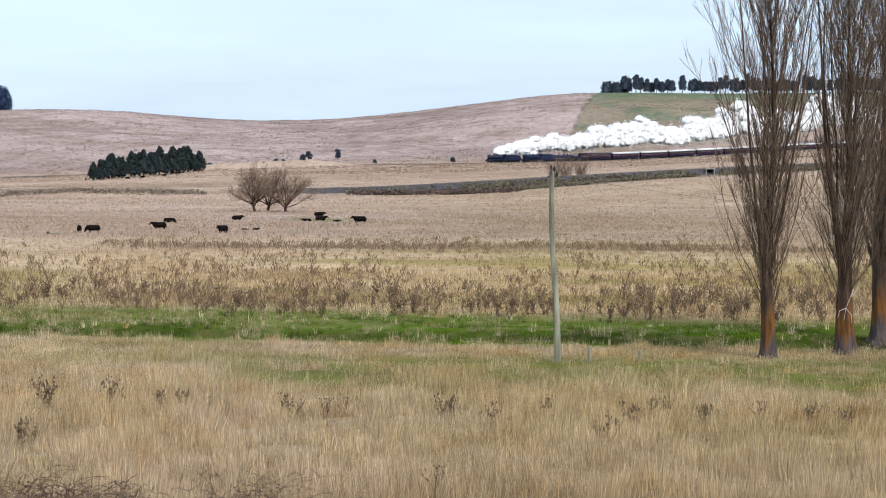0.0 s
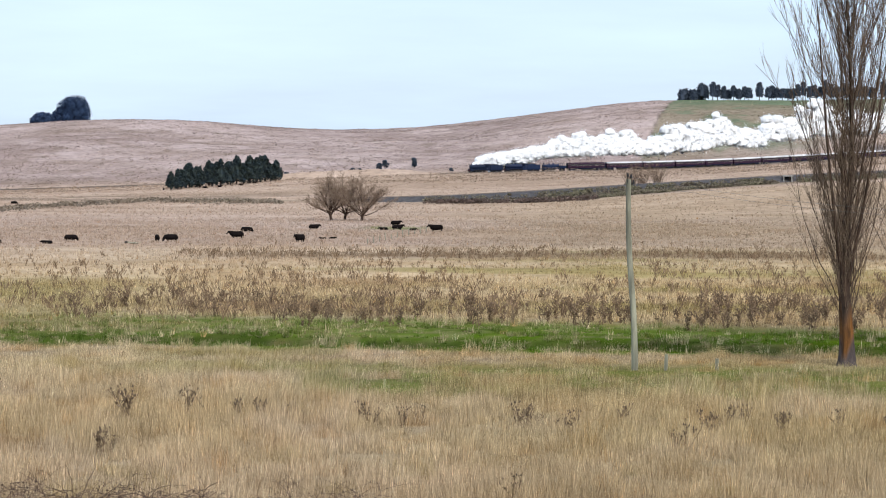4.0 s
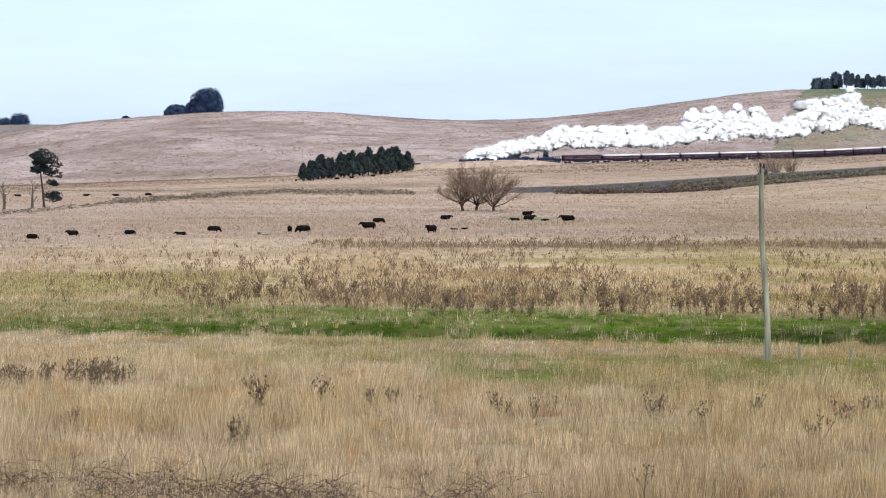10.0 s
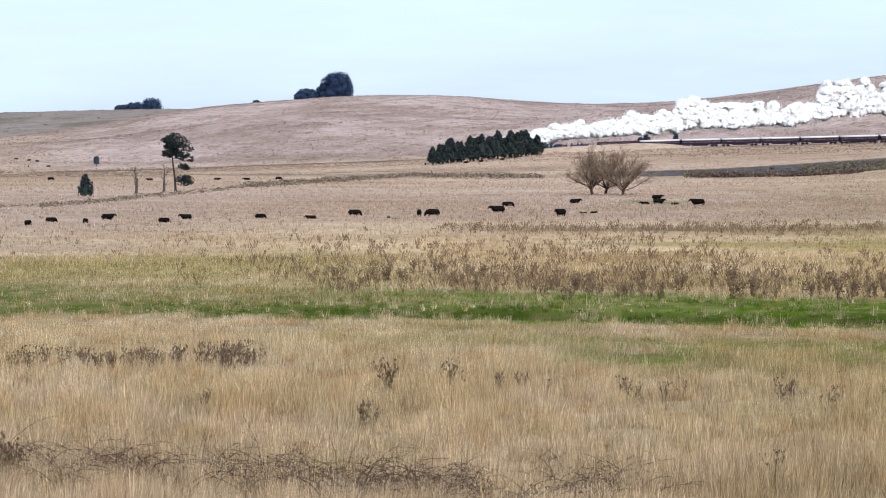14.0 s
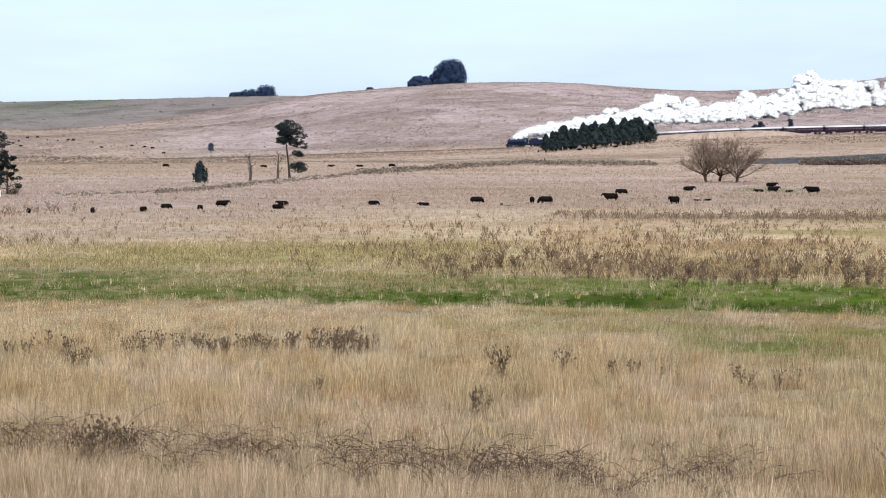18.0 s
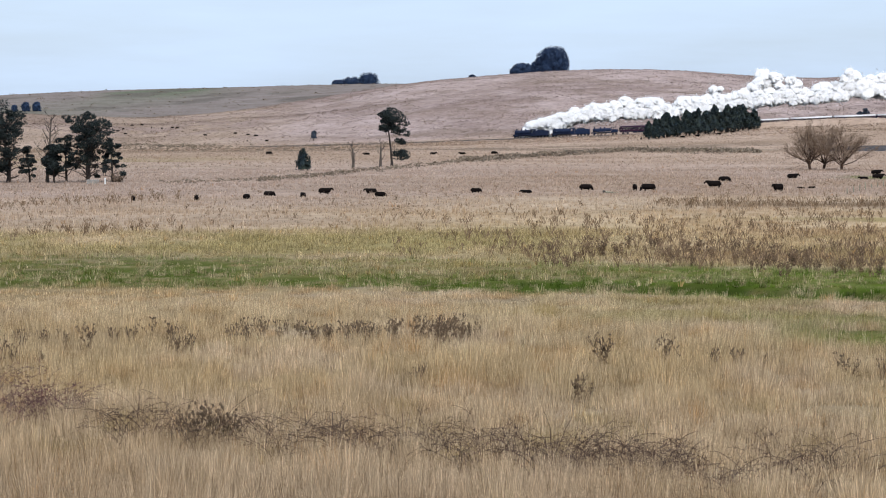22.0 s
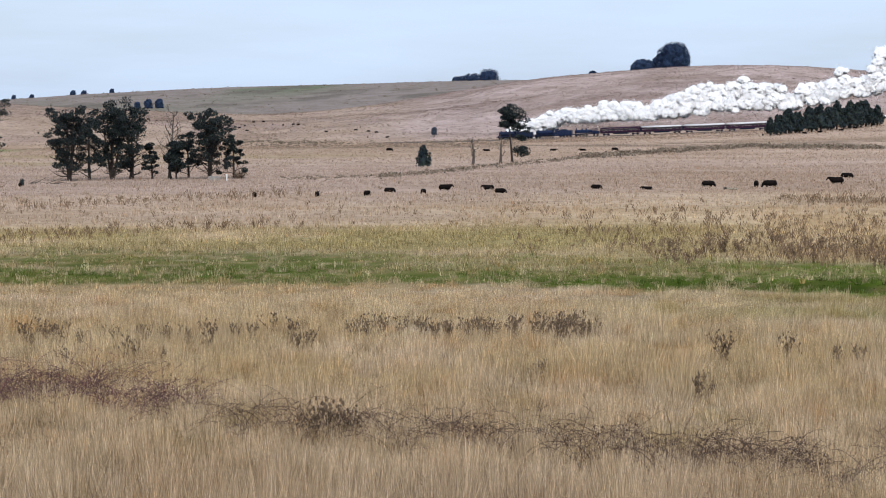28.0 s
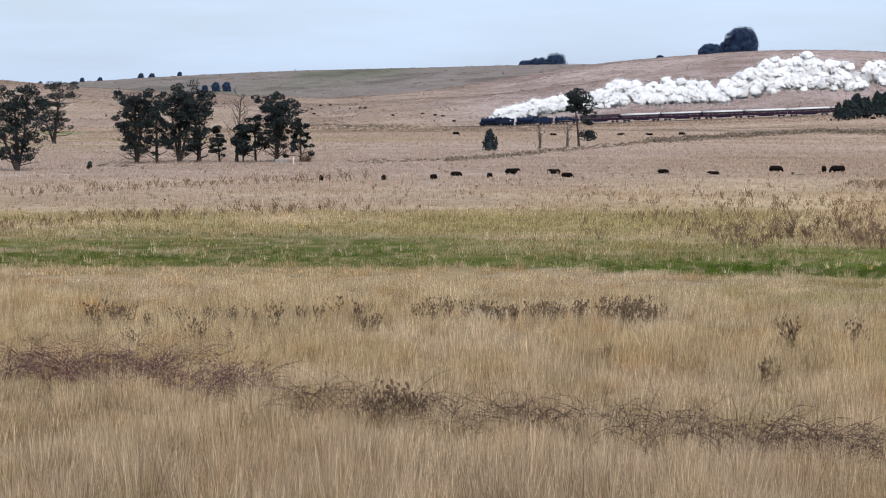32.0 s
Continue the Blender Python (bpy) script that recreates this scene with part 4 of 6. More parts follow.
    for _ in range(110):
        b = rnd.uniform(0, 6.28)
        s = wander((rnd.gauss(0, 0.3), rnd.gauss(0, 0.3), -0.1), (0.8 * math.cos(b), 0.8 * math.sin(b), 1), rnd.uniform(1.0, 2.3), 4, 0.12, 0.02, rnd)
        g.tube(s, np.linspace(0.022, 0.011, len(s)), 3)
    tagged(put("brushwood", g.data("brushwood"), M_TWIG, bush), kind="stuff")
    # dark beds of rushes along the wet lines of the flat
    rn = np.random.default_rng(15)
    g = Geo()
    for line, count, size in ((((-12.5, -0.946), (-11.1, -0.852), (-10.0, -0.785), (-8.6, -0.692), (-6.9, -0.728), (-5.6, -0.74)), 620, 0.85),
                              (((-17.2, -1.38), (-15.6, -1.264), (-14.77, -1.158), (-13.85, -1.092), (-12.5, -0.946)), 260, 0.42),
                              (((-20.4, -0.549), (-19.2, -0.585), (-18.2, -0.577)), 170, 0.7), (((-20.2, -0.655), (-17.0, -0.67), (-14.0, -0.62)), 260, 0.5),
                              (((-19.5, -1.42), (-18.1, -1.395), (-17.3, -1.37)), 60, 0.25), (((-25.0, -0.68), (-20.0, -0.65), (-16.4, -0.60), (-13.5, -0.52)), 330, 0.7)):
        for _ in range(count):
            az = rnd.uniform(line[0][0], line[-1][0])
            el = table(line, az) + rnd.gauss(0, 0.022)
            s = size * rnd.uniform(0.5, 1.3)
            g.add(*leaves(rn, meet(az, float(el), near=340) + Vector((0, 0, 0.3 * s)), (s * 1.9, s, s * 0.55), 16, 0.5 * s + 0.12))
    tagged(put("rush_bed", g.data("rush_bed", False), M_RUSH), "dark brown rushes in lines across the flat", "rushes", kind="stuff")
    g = Geo()
    for _ in range(1100):
        az, d = rnd.uniform(-28.5, -12.5), rnd.uniform(2150, 3260)
        s = rnd.uniform(0.6, 1.8)
        g.add(*leaves(rn, spot(az, d) + Vector((0, 0, 0.2 * s)), (s * 2.2, s, s * 0.4), 9, 0.9 * s))
    tagged(put("far_scrub", g.data("far_scrub", False), M_RUSH), "low dark scrub dotted over the far ridge", "scrub", kind="stuff")
    # the lone flat-topped pine
    p = spot(-14.12, 505)
    h = EYE + 505 * math.tan(radians(0.24)) - p.z
    pine("pine", "lone tall pine with a flat windswept top", Matrix.Translation(p) @ pose(0, 0, 0, 0, 0, 0), h, 230, 10, 0.64, 0.2, 0.5, 0.088, 130, 0.4, r0=0.25, keep=0.5,
         extra=((-2.2, 0, h * 0.93), (-1.3, 0.3, h * 0.97), (-0.4, 0, h), (0.5, -0.3, h * 0.98), (1.2, 0.2, h * 0.93), (2.0, 0, h * 0.86), (2.5, 0.3, h * 0.78), (1.3, 0, h * 0.83),
                (1.9, -0.3, h * 0.66), (1.0, 0.2, h * 0.62), (2.6, 0, h * 0.60), (2.2, 0.2, h * 0.44), (1.5, 0, h * 0.47),
                (1.2, 0, h * 0.24), (2.0, 0.3, h * 0.26), (2.8, 0, h * 0.24), (2.4, -0.3, h * 0.19), (1.7, 0, h * 0.18)))
    for az, top, seed, lean in ((-14.40, -0.43, 1, (0.06, 0)), (-15.03, -0.47, 2, (-0.05, 0))):
        p = spot(az, 500)
        h = EYE + 500 * math.tan(radians(top)) - p.z
        t = thing("dead_tree", "broken grey dead tree trunk with bare stubs", "tree", "dead trees", Matrix.Translation(p))
        g, rnd = Geo(), random.Random(seed)
        tree_bones(rnd, g, h, 0.30, 5 + 9 * (seed - 1), 0.22, 0.36, 0.9, lean)
        put("trunk", g.data("trunk"), M_DEADWOOD, t)
    d = 470
    cypress("young_conifer", "young dark green conifer alone on the grass", Matrix.Translation(spot(-16.19, d)), d * 0.0086, d * 0.0070, 77, M_CYPRESS, 1600, 0.35, skirt=0.02)
    cypress("round_tree", "small round dark tree on the slope", Matrix.Translation(meet(-15.94, -0.46, near=720)), 4.2, 3.6, 78, M_GUM_HAZED, 700, 0.5, round_top=True, skirt=0.25)
    for az, h, w, back in ((-3.16, 4.4, 6.0, 75), (-3.30, 3.2, 4.2, 72), (-2.47, 5.4, 3.4, 80), (-3.49, 2.0, 2.4, 40), (-3.75, 3.0, 2.6, 45), (-3.92, 3.4, 3.0, 42), (-4.2, 2.2, 3.2, 40),
                           (0.21, 2.6, 3.8, 30), (-1.6, 1.8, 2.6, 36), (-5.45, 3.0, 4.6, 18), (1.3, 2.0, 3.0, 40)):
        d = float(far_track(az)) + back
        pine("shrub", "dull green open shrub on the slope above the railway", Matrix.Translation(spot(az, d)), h, int(40 + h * 10), 9, 0.15, 0.42 * w / h * 0.9, 0.6, 0.16, 34, 0.6, group="trackside shrubs", material=M_GUM_HAZED, category="shrub")
    rn, rnd = np.random.default_rng(8), random.Random(8)
    g = Geo()
    for _ in range(150):
        az = rnd.choice((rnd.uniform(2.2, 5.6), rnd.gauss(3.6, 0.5), rnd.uniform(1.0, 6.5)))
        q = spot(az, float(far_track(az)) + rnd.uniform(14, 34))
        s = rnd.uniform(0.7, 1.7)
        g.add(*leaves(rn, q + Vector((0, 0, s * 0.9)), (s * 1.5, s, s), 45, 0.75))
    tagged(put("trackside_scrub", g.data("trackside_scrub", False), M_SCRUB), "olive gorse scrub behind the railway", "scrub", kind="stuff")


make_poplars()
make_willow()
make_evergreen_clump()
make_hill_trees()
make_pines()


# ---- the pole ----
def make_pole():
    foot = meet(2.70, -4.62)
    d = math.hypot(foot.x, foot.y)
    top = EYE + d * math.tan(radians(-0.17))
    pole = thing("power_pole", "weathered grey-green timber power pole leaning slightly", "pole", m=Matrix.Translation(foot))
    g = Geo()
    lean = math.tan(radians(2.51 - 2.70)) * d
    h = top - foot.z
    hs = np.linspace(-0.4, h, 9)
    g.tube(np.stack([lean * hs / h + 0.05 * np.sin(hs * 0.8), 0.03 * np.cos(hs), hs], -1), np.linspace(0.155, 0.115, 9) * (1 + 0.05 * np.sin(hs * 2.3)), 14)
    g.tube([(lean, 0, h), (lean, 0, h + 0.02)], [0.125, 0.004], 14)
    put("post", g.data("post"), M_POLE, pole)
    bm = bmesh.new()
    rod(bm, (lean, -0.14, h - 0.18), (lean, -0.14, h + 0.16), 0.02)
    rod(bm, (lean + 0.16, 0, h - 0.2), (lean + 0.16, 0, h + 0.10), 0.02)
    box(bm, lean + 0.05, 0, h - 0.22, 0.42, 0.10, 0.06)
    part("bracket", bm, M_STEEL, pole)
    for dx, dy, dz in ((0, -0.14, 0.2), (0.16, 0, 0.14), (0.27, 0, -0.12)):
        bm = bmesh.new()
        rod(bm, (lean + dx, dy, h + dz - 0.09), (lean + dx, dy, h + dz + 0.05), 0.065, 0.045)
        rod(bm, (lean + dx, dy, h + dz + 0.05), (lean + dx, dy, h + dz + 0.1), 0.05, 0.02)
        part("insulator", bm, M_STEEL, pole, "dark glazed insulator")
    for n in range(2):
        a = foot + Vector((lean + 0.16 * n, 0, h + 0.12 - 0.25 * n))
        b = spot(17.5, 118) + Vector((0, 0, h - 0.9 - 0.3 * n))
        f = np.linspace(0, 1, 24)
        pts = np.array(a)[None] * (1 - f[:, None]) + np.array(b)[None] * f[:, None]
        pts[:, 2] -= 1.1 * 4 * f * (1 - f)
        w = Geo()
        w.tube(pts, 0.006, 4)
        tagged(put("overhead_wire", w.data("overhead_wire"), M_WIRE), "thin sagging overhead wire from the timber pole", "wire", "overhead wires")
    # short old fence posts beside the ditch
    for az, el, hh in ((3.42, -4.62, 0.75), (4.6, -4.60, 0.55)):
        bm = bmesh.new()
        rod(bm, (0, 0, -0.2), (0.03, 0, hh), 0.09, 0.075, 8)
        post = thing("fence_post", "short weathered grey fence post in the grass", "fence post", "old fence posts", Matrix.Translation(meet(az, el)))
        part("post", bm, M_POLE, post)
    # a row of old posts by the cattle
    for i in range(12):
        f = i / 11
        bm = bmesh.new()
        rod(bm, (0, 0, -0.2), (0.06 * (i % 3 - 1), 0, 0.7 + 0.13 * (i % 4)), 0.075, 0.06, 7)
        post = thing("fence_post", "grey timber fence post in a leaning row", "fence post", "fence by the cattle", Matrix.Translation(spot(-3.55 + 1.5 * f, 318 + 70 * f)))
        part("post", bm, M_POLE, post)
    # white pump stand by the pines
    stand = thing("water_trough", "white painted trough and stand beneath the pines", "trough", m=Matrix.Translation(spot(-20.78, 372)))
    bm = bmesh.new()
    box(bm, 0, 0, 0.5, 0.18, 0.18, 1.0, 0.03)
    part("stand", bm, M_WHITE, stand)
    bm = bmesh.new()
    box(bm, -2.2, 0.6, 0.35, 1.7, 0.7, 0.7, 0.05)
    part("trough", bm, M_CONCRETE, stand)
    bm = bmesh.new()
    box(bm, 0.1, 0, 1.9, 0.06, 0.06, 1.3)
    box(bm, -0.25, 0, 1.9, 0.06, 0.06, 1.0)
    box(bm, -0.08, 0, 2.1, 0.9, 0.06, 0.06)
    part("pipe_frame", bm, M_STEEL, stand)


make_pole()


# ---- cattle ----
def cow(pose_name):
    """Black beef cow at the origin, facing +x."""
    t = thing("cow", "", "cow")
    head_low = pose_name == "grazing"
    lying = pose_name == "lying"
    lift = 0.0 if not lying else -0.52

    def loft(pts, sizes, sides=12):
        pts, sizes = np.array(pts, float), np.array(sizes, float)
        g = Geo()
        ang = np.arange(sides) * 2 * np.pi / sides
        tan = np.gradient(pts, axis=0)
        tan /= np.linalg.norm(tan, axis=1)[:, None]
        side = np.array((0, 1.0, 0))
        up = np.cross(tan, side[None]) * -1
        v = pts[:, None] + side * sizes[:, None, None, 0] * np.cos(ang)[None, :, None] + up[:, None] * (sizes[:, None, 1] * np.sin(ang))[..., None]
        n = len(pts)
        i, j = np.meshgrid(np.arange(n - 1), np.arange(sides), indexing="ij")
        k = (j + 1) % sides
        g.add(v.reshape(-1, 3), np.stack([i * sides + j, i * sides + k, (i + 1) * sides + k, (i + 1) * sides + j], -1).reshape(-1, 4))
        return g

    g = loft([(-1.06, 0, 1.05), (-1.02, 0, 1.0), (-0.86, 0, 0.965), (-0.4, 0, 0.93), (0.05, 0, 0.91), (0.45, 0, 0.92), (0.76, 0, 0.97), (0.93, 0, 1.04)],
             [(0.02, 0.02), (0.25, 0.33), (0.33, 0.40), (0.39, 0.44), (0.42, 0.46), (0.39, 0.46), (0.31, 0.41), (0.17, 0.27)])
    put("body", g.data("body"), M_COW, t, pose(0, 0, lift))
    if head_low:
        neck = [(0.72, 0, 1.08), (1.0, 0, 0.86), (1.2, 0, 0.56), (1.27, 0, 0.38)]
        head = [(1.23, 0, 0.48), (1.28, 0, 0.38), (1.36, 0, 0.2), (1.42, 0, 0.06), (1.44, 0, 0.02)]
    else:
        neck = [(0.70, 0, 1.08), (0.93, 0, 1.14), (1.12, 0, 1.22), (1.22, 0, 1.24)]
        head = [(1.12, 0, 1.32), (1.22, 0, 1.29), (1.40, 0, 1.12), (1.55, 0, 0.96), (1.58, 0, 0.93)]
    put("neck", loft(neck, [(0.22, 0.34), (0.19, 0.28), (0.15, 0.21), (0.12, 0.15)]).data("neck"), M_COW, t, pose(0, 0, lift))
    h = put("head", loft(head, [(0.07, 0.07), (0.13, 0.14), (0.11, 0.12), (0.09, 0.09), (0.03, 0.03)]).data("head"), M_COW, t, pose(0, 0, lift))
    for s in (-1, 1):
        g = Geo()
        e = head[1]
        g.tube([(e[0], s * 0.1, e[2] + 0.03), (e[0] - 0.02, s * 0.2, e[2] + 0.05), (e[0] - 0.02, s * 0.29, e[2] + 0.02)], [0.03, 0.06, 0.01], 6)
        put("ear", g.data("ear"), M_COW, h)
    for x in (-0.74, 0.58):
        for s in (-1, 1):
            g = Geo()
            dx = 0.06 * s
            if lying:
                g.tube([(x, s * 0.28, 0.25), (x + 0.2, s * 0.4, 0.12), (x + 0.5, s * 0.42, 0.07)], [0.13, 0.09, 0.05], 7)
            else:
                g.tube([(x, s * 0.2, 0.85), (x + dx * 0.5, s * 0.2, 0.6), (x + dx - 0.03, s * 0.19, 0.38), (x + dx, s * 0.19, 0.12), (x + dx + 0.03, s * 0.19, -0.02)], [0.17, 0.13, 0.075, 0.055, 0.075], 8)
            put("leg", g.data("leg"), M_COW, t)
    g = Geo()
    g.tube([(-0.98, 0, 1.15), (-1.08, 0.02, 1.0), (-1.09, 0.03, 0.6), (-1.08, 0.03, 0.42)], [0.03, 0.025, 0.02, 0.045], 6)
    put("tail", g.data("tail"), M_COW, t, pose(0, 0, lift))
    return t


def make_cattle():
    herd = {k: cow(k) for k in ("standing", "grazing", "lying")}
    used, walkers = set(), []
    rows = [  # turn, slope of the feet, heading, pose
        (-8.45, -1.635, 95, "grazing"), (-8.13, -1.645, 170, "grazing"), (-6.61, -1.575, 185, "standing"), (-6.38, -1.44, 10, "grazing"), (-5.14, -1.655, 235, "standing"),
        (-4.81, -1.37, 20, "standing"), (-4.60, -1.59, 180, "lying"), (-4.38, -1.58, 0, "lying"), (-3.18, -1.37, 190, "lying"), (-2.90, -1.27, 5, "standing"), (-2.86, -1.37, 0, "standing"),
        (-2.5, -1.38, 10, "lying"), (-1.95, -1.405, 178, "standing"), (9.44, -1.79, 160, "standing"),
        (-14.40, -1.78, 0, "grazing"), (-12.16, -1.69, 10, "grazing"), (-10.97, -1.70, 170, "lying"), (-10.52, -1.63, 0, "grazing"),
        (-20.14, -1.845, 95, "grazing"), (-18.68, -1.845, 80, "standing"), (-17.51, -1.82, 60, "grazing"), (-16.99, -1.755, 15, "grazing"), (-16.20, -1.785, 110, "grazing"),
        (-15.69, -1.71, 5, "standing"), (-12.45, -1.705, 180, "standing"), (-25.53, -1.58, 90, "standing"),
        (-13.16, -0.79, 0, "lying"), (-12.47, -0.79, 180, "lying"), (-11.73, -0.79, 0, "grazing"), (-14.71, -0.795, 180, "lying"), (-16.99, -0.785, 20, "grazing"),
        (-20.48, -0.245, 30, "standing"), (-20.35, -0.195, 60, "grazing"), (-19.92, -0.105, 0, "grazing"), (-19.70, -0.17, 90, "grazing"), (-20.15, -0.115, 0, "grazing"),
        (-20.30, -0.31, 180, "grazing"), (-19.46, -0.185, 70, "grazing"), (-19.11, -0.175, 0, "grazing"), (-19.22, -0.17, 200, "grazing"), (-18.46, -0.345, 180, "standing"),
        (-17.77, -0.305, 0, "grazing"), (-17.47, -0.335, 180, "grazing"), (-17.29, -0.36, 0, "grazing"), (-17.49, -0.48, 90, "grazing"), (-17.04, -0.48, 10, "standing"),
        (-8.3, -0.455, 80, "standing"), (-7.35, -0.415, 10, "grazing"), (-7.0, -0.39, 0, "standing"), (-6.5, -0.345, 180, "grazing"), (-6.2, -0.30, 0, "standing"), (-25.1, -0.35, 80, "standing")]
    words = {"standing": "black cow standing in dry grass", "grazing": "black cow grazing with its head down", "lying": "black cow lying down in the grass"}
    for az, el, yaw, kind in rows:
        near = 640 if el > -0.9 else 200
        size = {-4.60: 0.42, -4.38: 0.42, -2.5: 0.5, -3.18: 0.62, -10.52: 0.76, -15.69: 0.74, -12.45: 0.66, -1.95: 0.95, -5.14: 0.9, -8.13: 0.86, -6.61: 0.9}.get(az, 0.62 if az < -9.5 and el < -1.5 else 0.80)
        m = Matrix.Translation(meet(az, el, near=near)) @ pose(0, 0, -0.10 if kind == "lying" else -0.22, 0, 0, yaw - az)
        if kind in used:
            c = copy_thing(herd[kind], m)
        else:
            c = herd[kind]
            c.matrix_basis = m
            used.add(kind)
        c.scale = (size, size, size)
        tagged(c, words[kind], "cow", "herd on the flat" if el < -0.9 else "cattle far off")
        if az == -10.52:                                         # seconds and turns of the two that walk while they graze
            walkers.append((c, (el, yaw, [(0, -10.52), (4.5, -10.43), (9, -10.286), (13, -10.02), (17, -9.80), (21, -9.606), (25, -9.57), (32, -9.56)])))
        elif az == -12.45:
            walkers.append((c, (el, yaw, [(0, -12.45), (9, -13.36), (13, -13.78), (17, -14.18), (21, -14.56), (23.5, -14.67), (32, -14.675)])))
    return walkers


def amble(c, way):
    """Walks a cow slowly over the grass, its legs swinging by turns."""
    el, yaw, stops = way
    size = c.scale.x
    legs = [o for o in c.children if o.name.startswith("leg")]
    rows = []
    for k in range(0, 65):
        t = k / 2
        az = float(table(stops, t))
        rows.append((t, Matrix.Translation(meet(az, el, near=200)) @ pose(0, 0, -0.22, 0, 0, yaw - az)))
    walk(c, rows)
    gone = np.concatenate([[0], np.cumsum([(b[1].translation - a[1].translation).length for a, b in zip(rows, rows[1:])])])
    for n, leg in enumerate(legs):
        hip = (-0.74, 0.58)[n // 2]
        swing = [(k / 4, 16 * math.sin(float(np.interp(k / 4, np.arange(65) / 2, gone)) / size * 5.0 + (0, math.pi, 1.2 + math.pi, 1.2)[n % 4])) for k in range(129)]
        walk(leg, [(t, pose(hip, 0, 0.85) @ pose(0, 0, 0, 0, a, 0) @ pose(-hip, 0, -0.85)) for t, a in swing])


WALKERS = make_cattle()


# ---- railway ----
TRACK_AZ = np.linspace(16, -34, 1400)
_d = far_track(TRACK_AZ)
TRACK = np.stack([_d * np.sin(np.radians(TRACK_AZ)), _d * np.cos(np.radians(TRACK_AZ)), EYE + _d * np.tan(np.radians(el_track(TRACK_AZ)))], -1)
ARC = np.concatenate([[0], np.cumsum(np.linalg.norm(np.diff(TRACK, axis=0), axis=1))])


def on_track(s):
    return np.array([np.interp(s, ARC, TRACK[:, k]) for k in range(3)])


def ribbon(profile, s0, s1, stepw):
    """Sweeps a cross-section (offset to the right of travel, height) along the line."""
    g = Geo()
    ss = np.arange(s0, s1, stepw)
    pts = np.array([on_track(s) for s in ss])
    tan = np.gradient(pts, axis=0)
    tan /= np.linalg.norm(tan, axis=1)[:, None]
    right = np.stack([tan[:, 1], -tan[:, 0], 0 * tan[:, 0]], -1)
    k = len(profile)
    v = pts[:, None] + right[:, None] * np.array(profile)[None, :, :1] + np.array((0, 0, 1.0)) * np.array(profile)[None, :, 1:]
    i, j = np.meshgrid(np.arange(len(ss) - 1), np.arange(k - 1), indexing="ij")
    g.add(v.reshape(-1, 3), np.stack([i * k + j, (i + 1) * k + j, (i + 1) * k + j + 1, i * k + j + 1], -1).reshape(-1, 4))
    return g


def make_railway():
    lo, hi = float(np.interp(13, TRACK_AZ[::-1], ARC[::-1])), float(np.interp(-30, TRACK_AZ[::-1], ARC[::-1]))
    line = thing("railway_line", "single railway track on a low grey ballast bed", "railway")
    line["kind"] = "structure"
    put("ballast_bed", ribbon([(-4.2, -1.9), (-2.1, -0.30), (2.1, -0.30), (4.2, -1.9)], lo, hi, 6).data("ballast_bed"), M_BALLAST, line)
    for s in (-1, 1):
        put("rail", ribbon([(s * 0.76 - 0.035, -0.3), (s * 0.76 - 0.035, 0.0), (s * 0.76 + 0.035, 0.0), (s * 0.76 + 0.035, -0.3)], lo, hi, 6).data("rail", False), M_RAIL, line)
    g = Geo()
    cube = np.array([(x, y, z) for x in (-1.25, 1.25) for y in (-0.12, 0.12) for z in (-0.32, -0.2)])
    quads = np.array([(0, 1, 3, 2), (4, 6, 7, 5), (0, 4, 5, 1), (2, 3, 7, 6), (1, 5, 7, 3), (0, 2, 6, 4)])
    for s in np.arange(lo, hi, 1.3):
        p, q = on_track(s), on_track(s + 1)
        t = (q - p) / np.linalg.norm(q - p)
        r = np.array((t[1], -t[0], 0))
        g.add(p + cube[:, :1] * r + cube[:, 1:2] * t + cube[:, 2:] * np.array((0, 0, 1.0)), quads)
    tagged(put("sleepers", g.data("sleepers", False), M_SLEEPER, line), kind="stuff")


def el_bank(az):
    return smooth_table([(-12, -0.66), (-5, -0.64), (-3.2, -0.615), (-1.1, -0.545), (1.5, -0.365), (3.5, -0.23), (6.1, -0.065), (8, 0.03), (10.2, 0.16), (15, 0.4)], az)


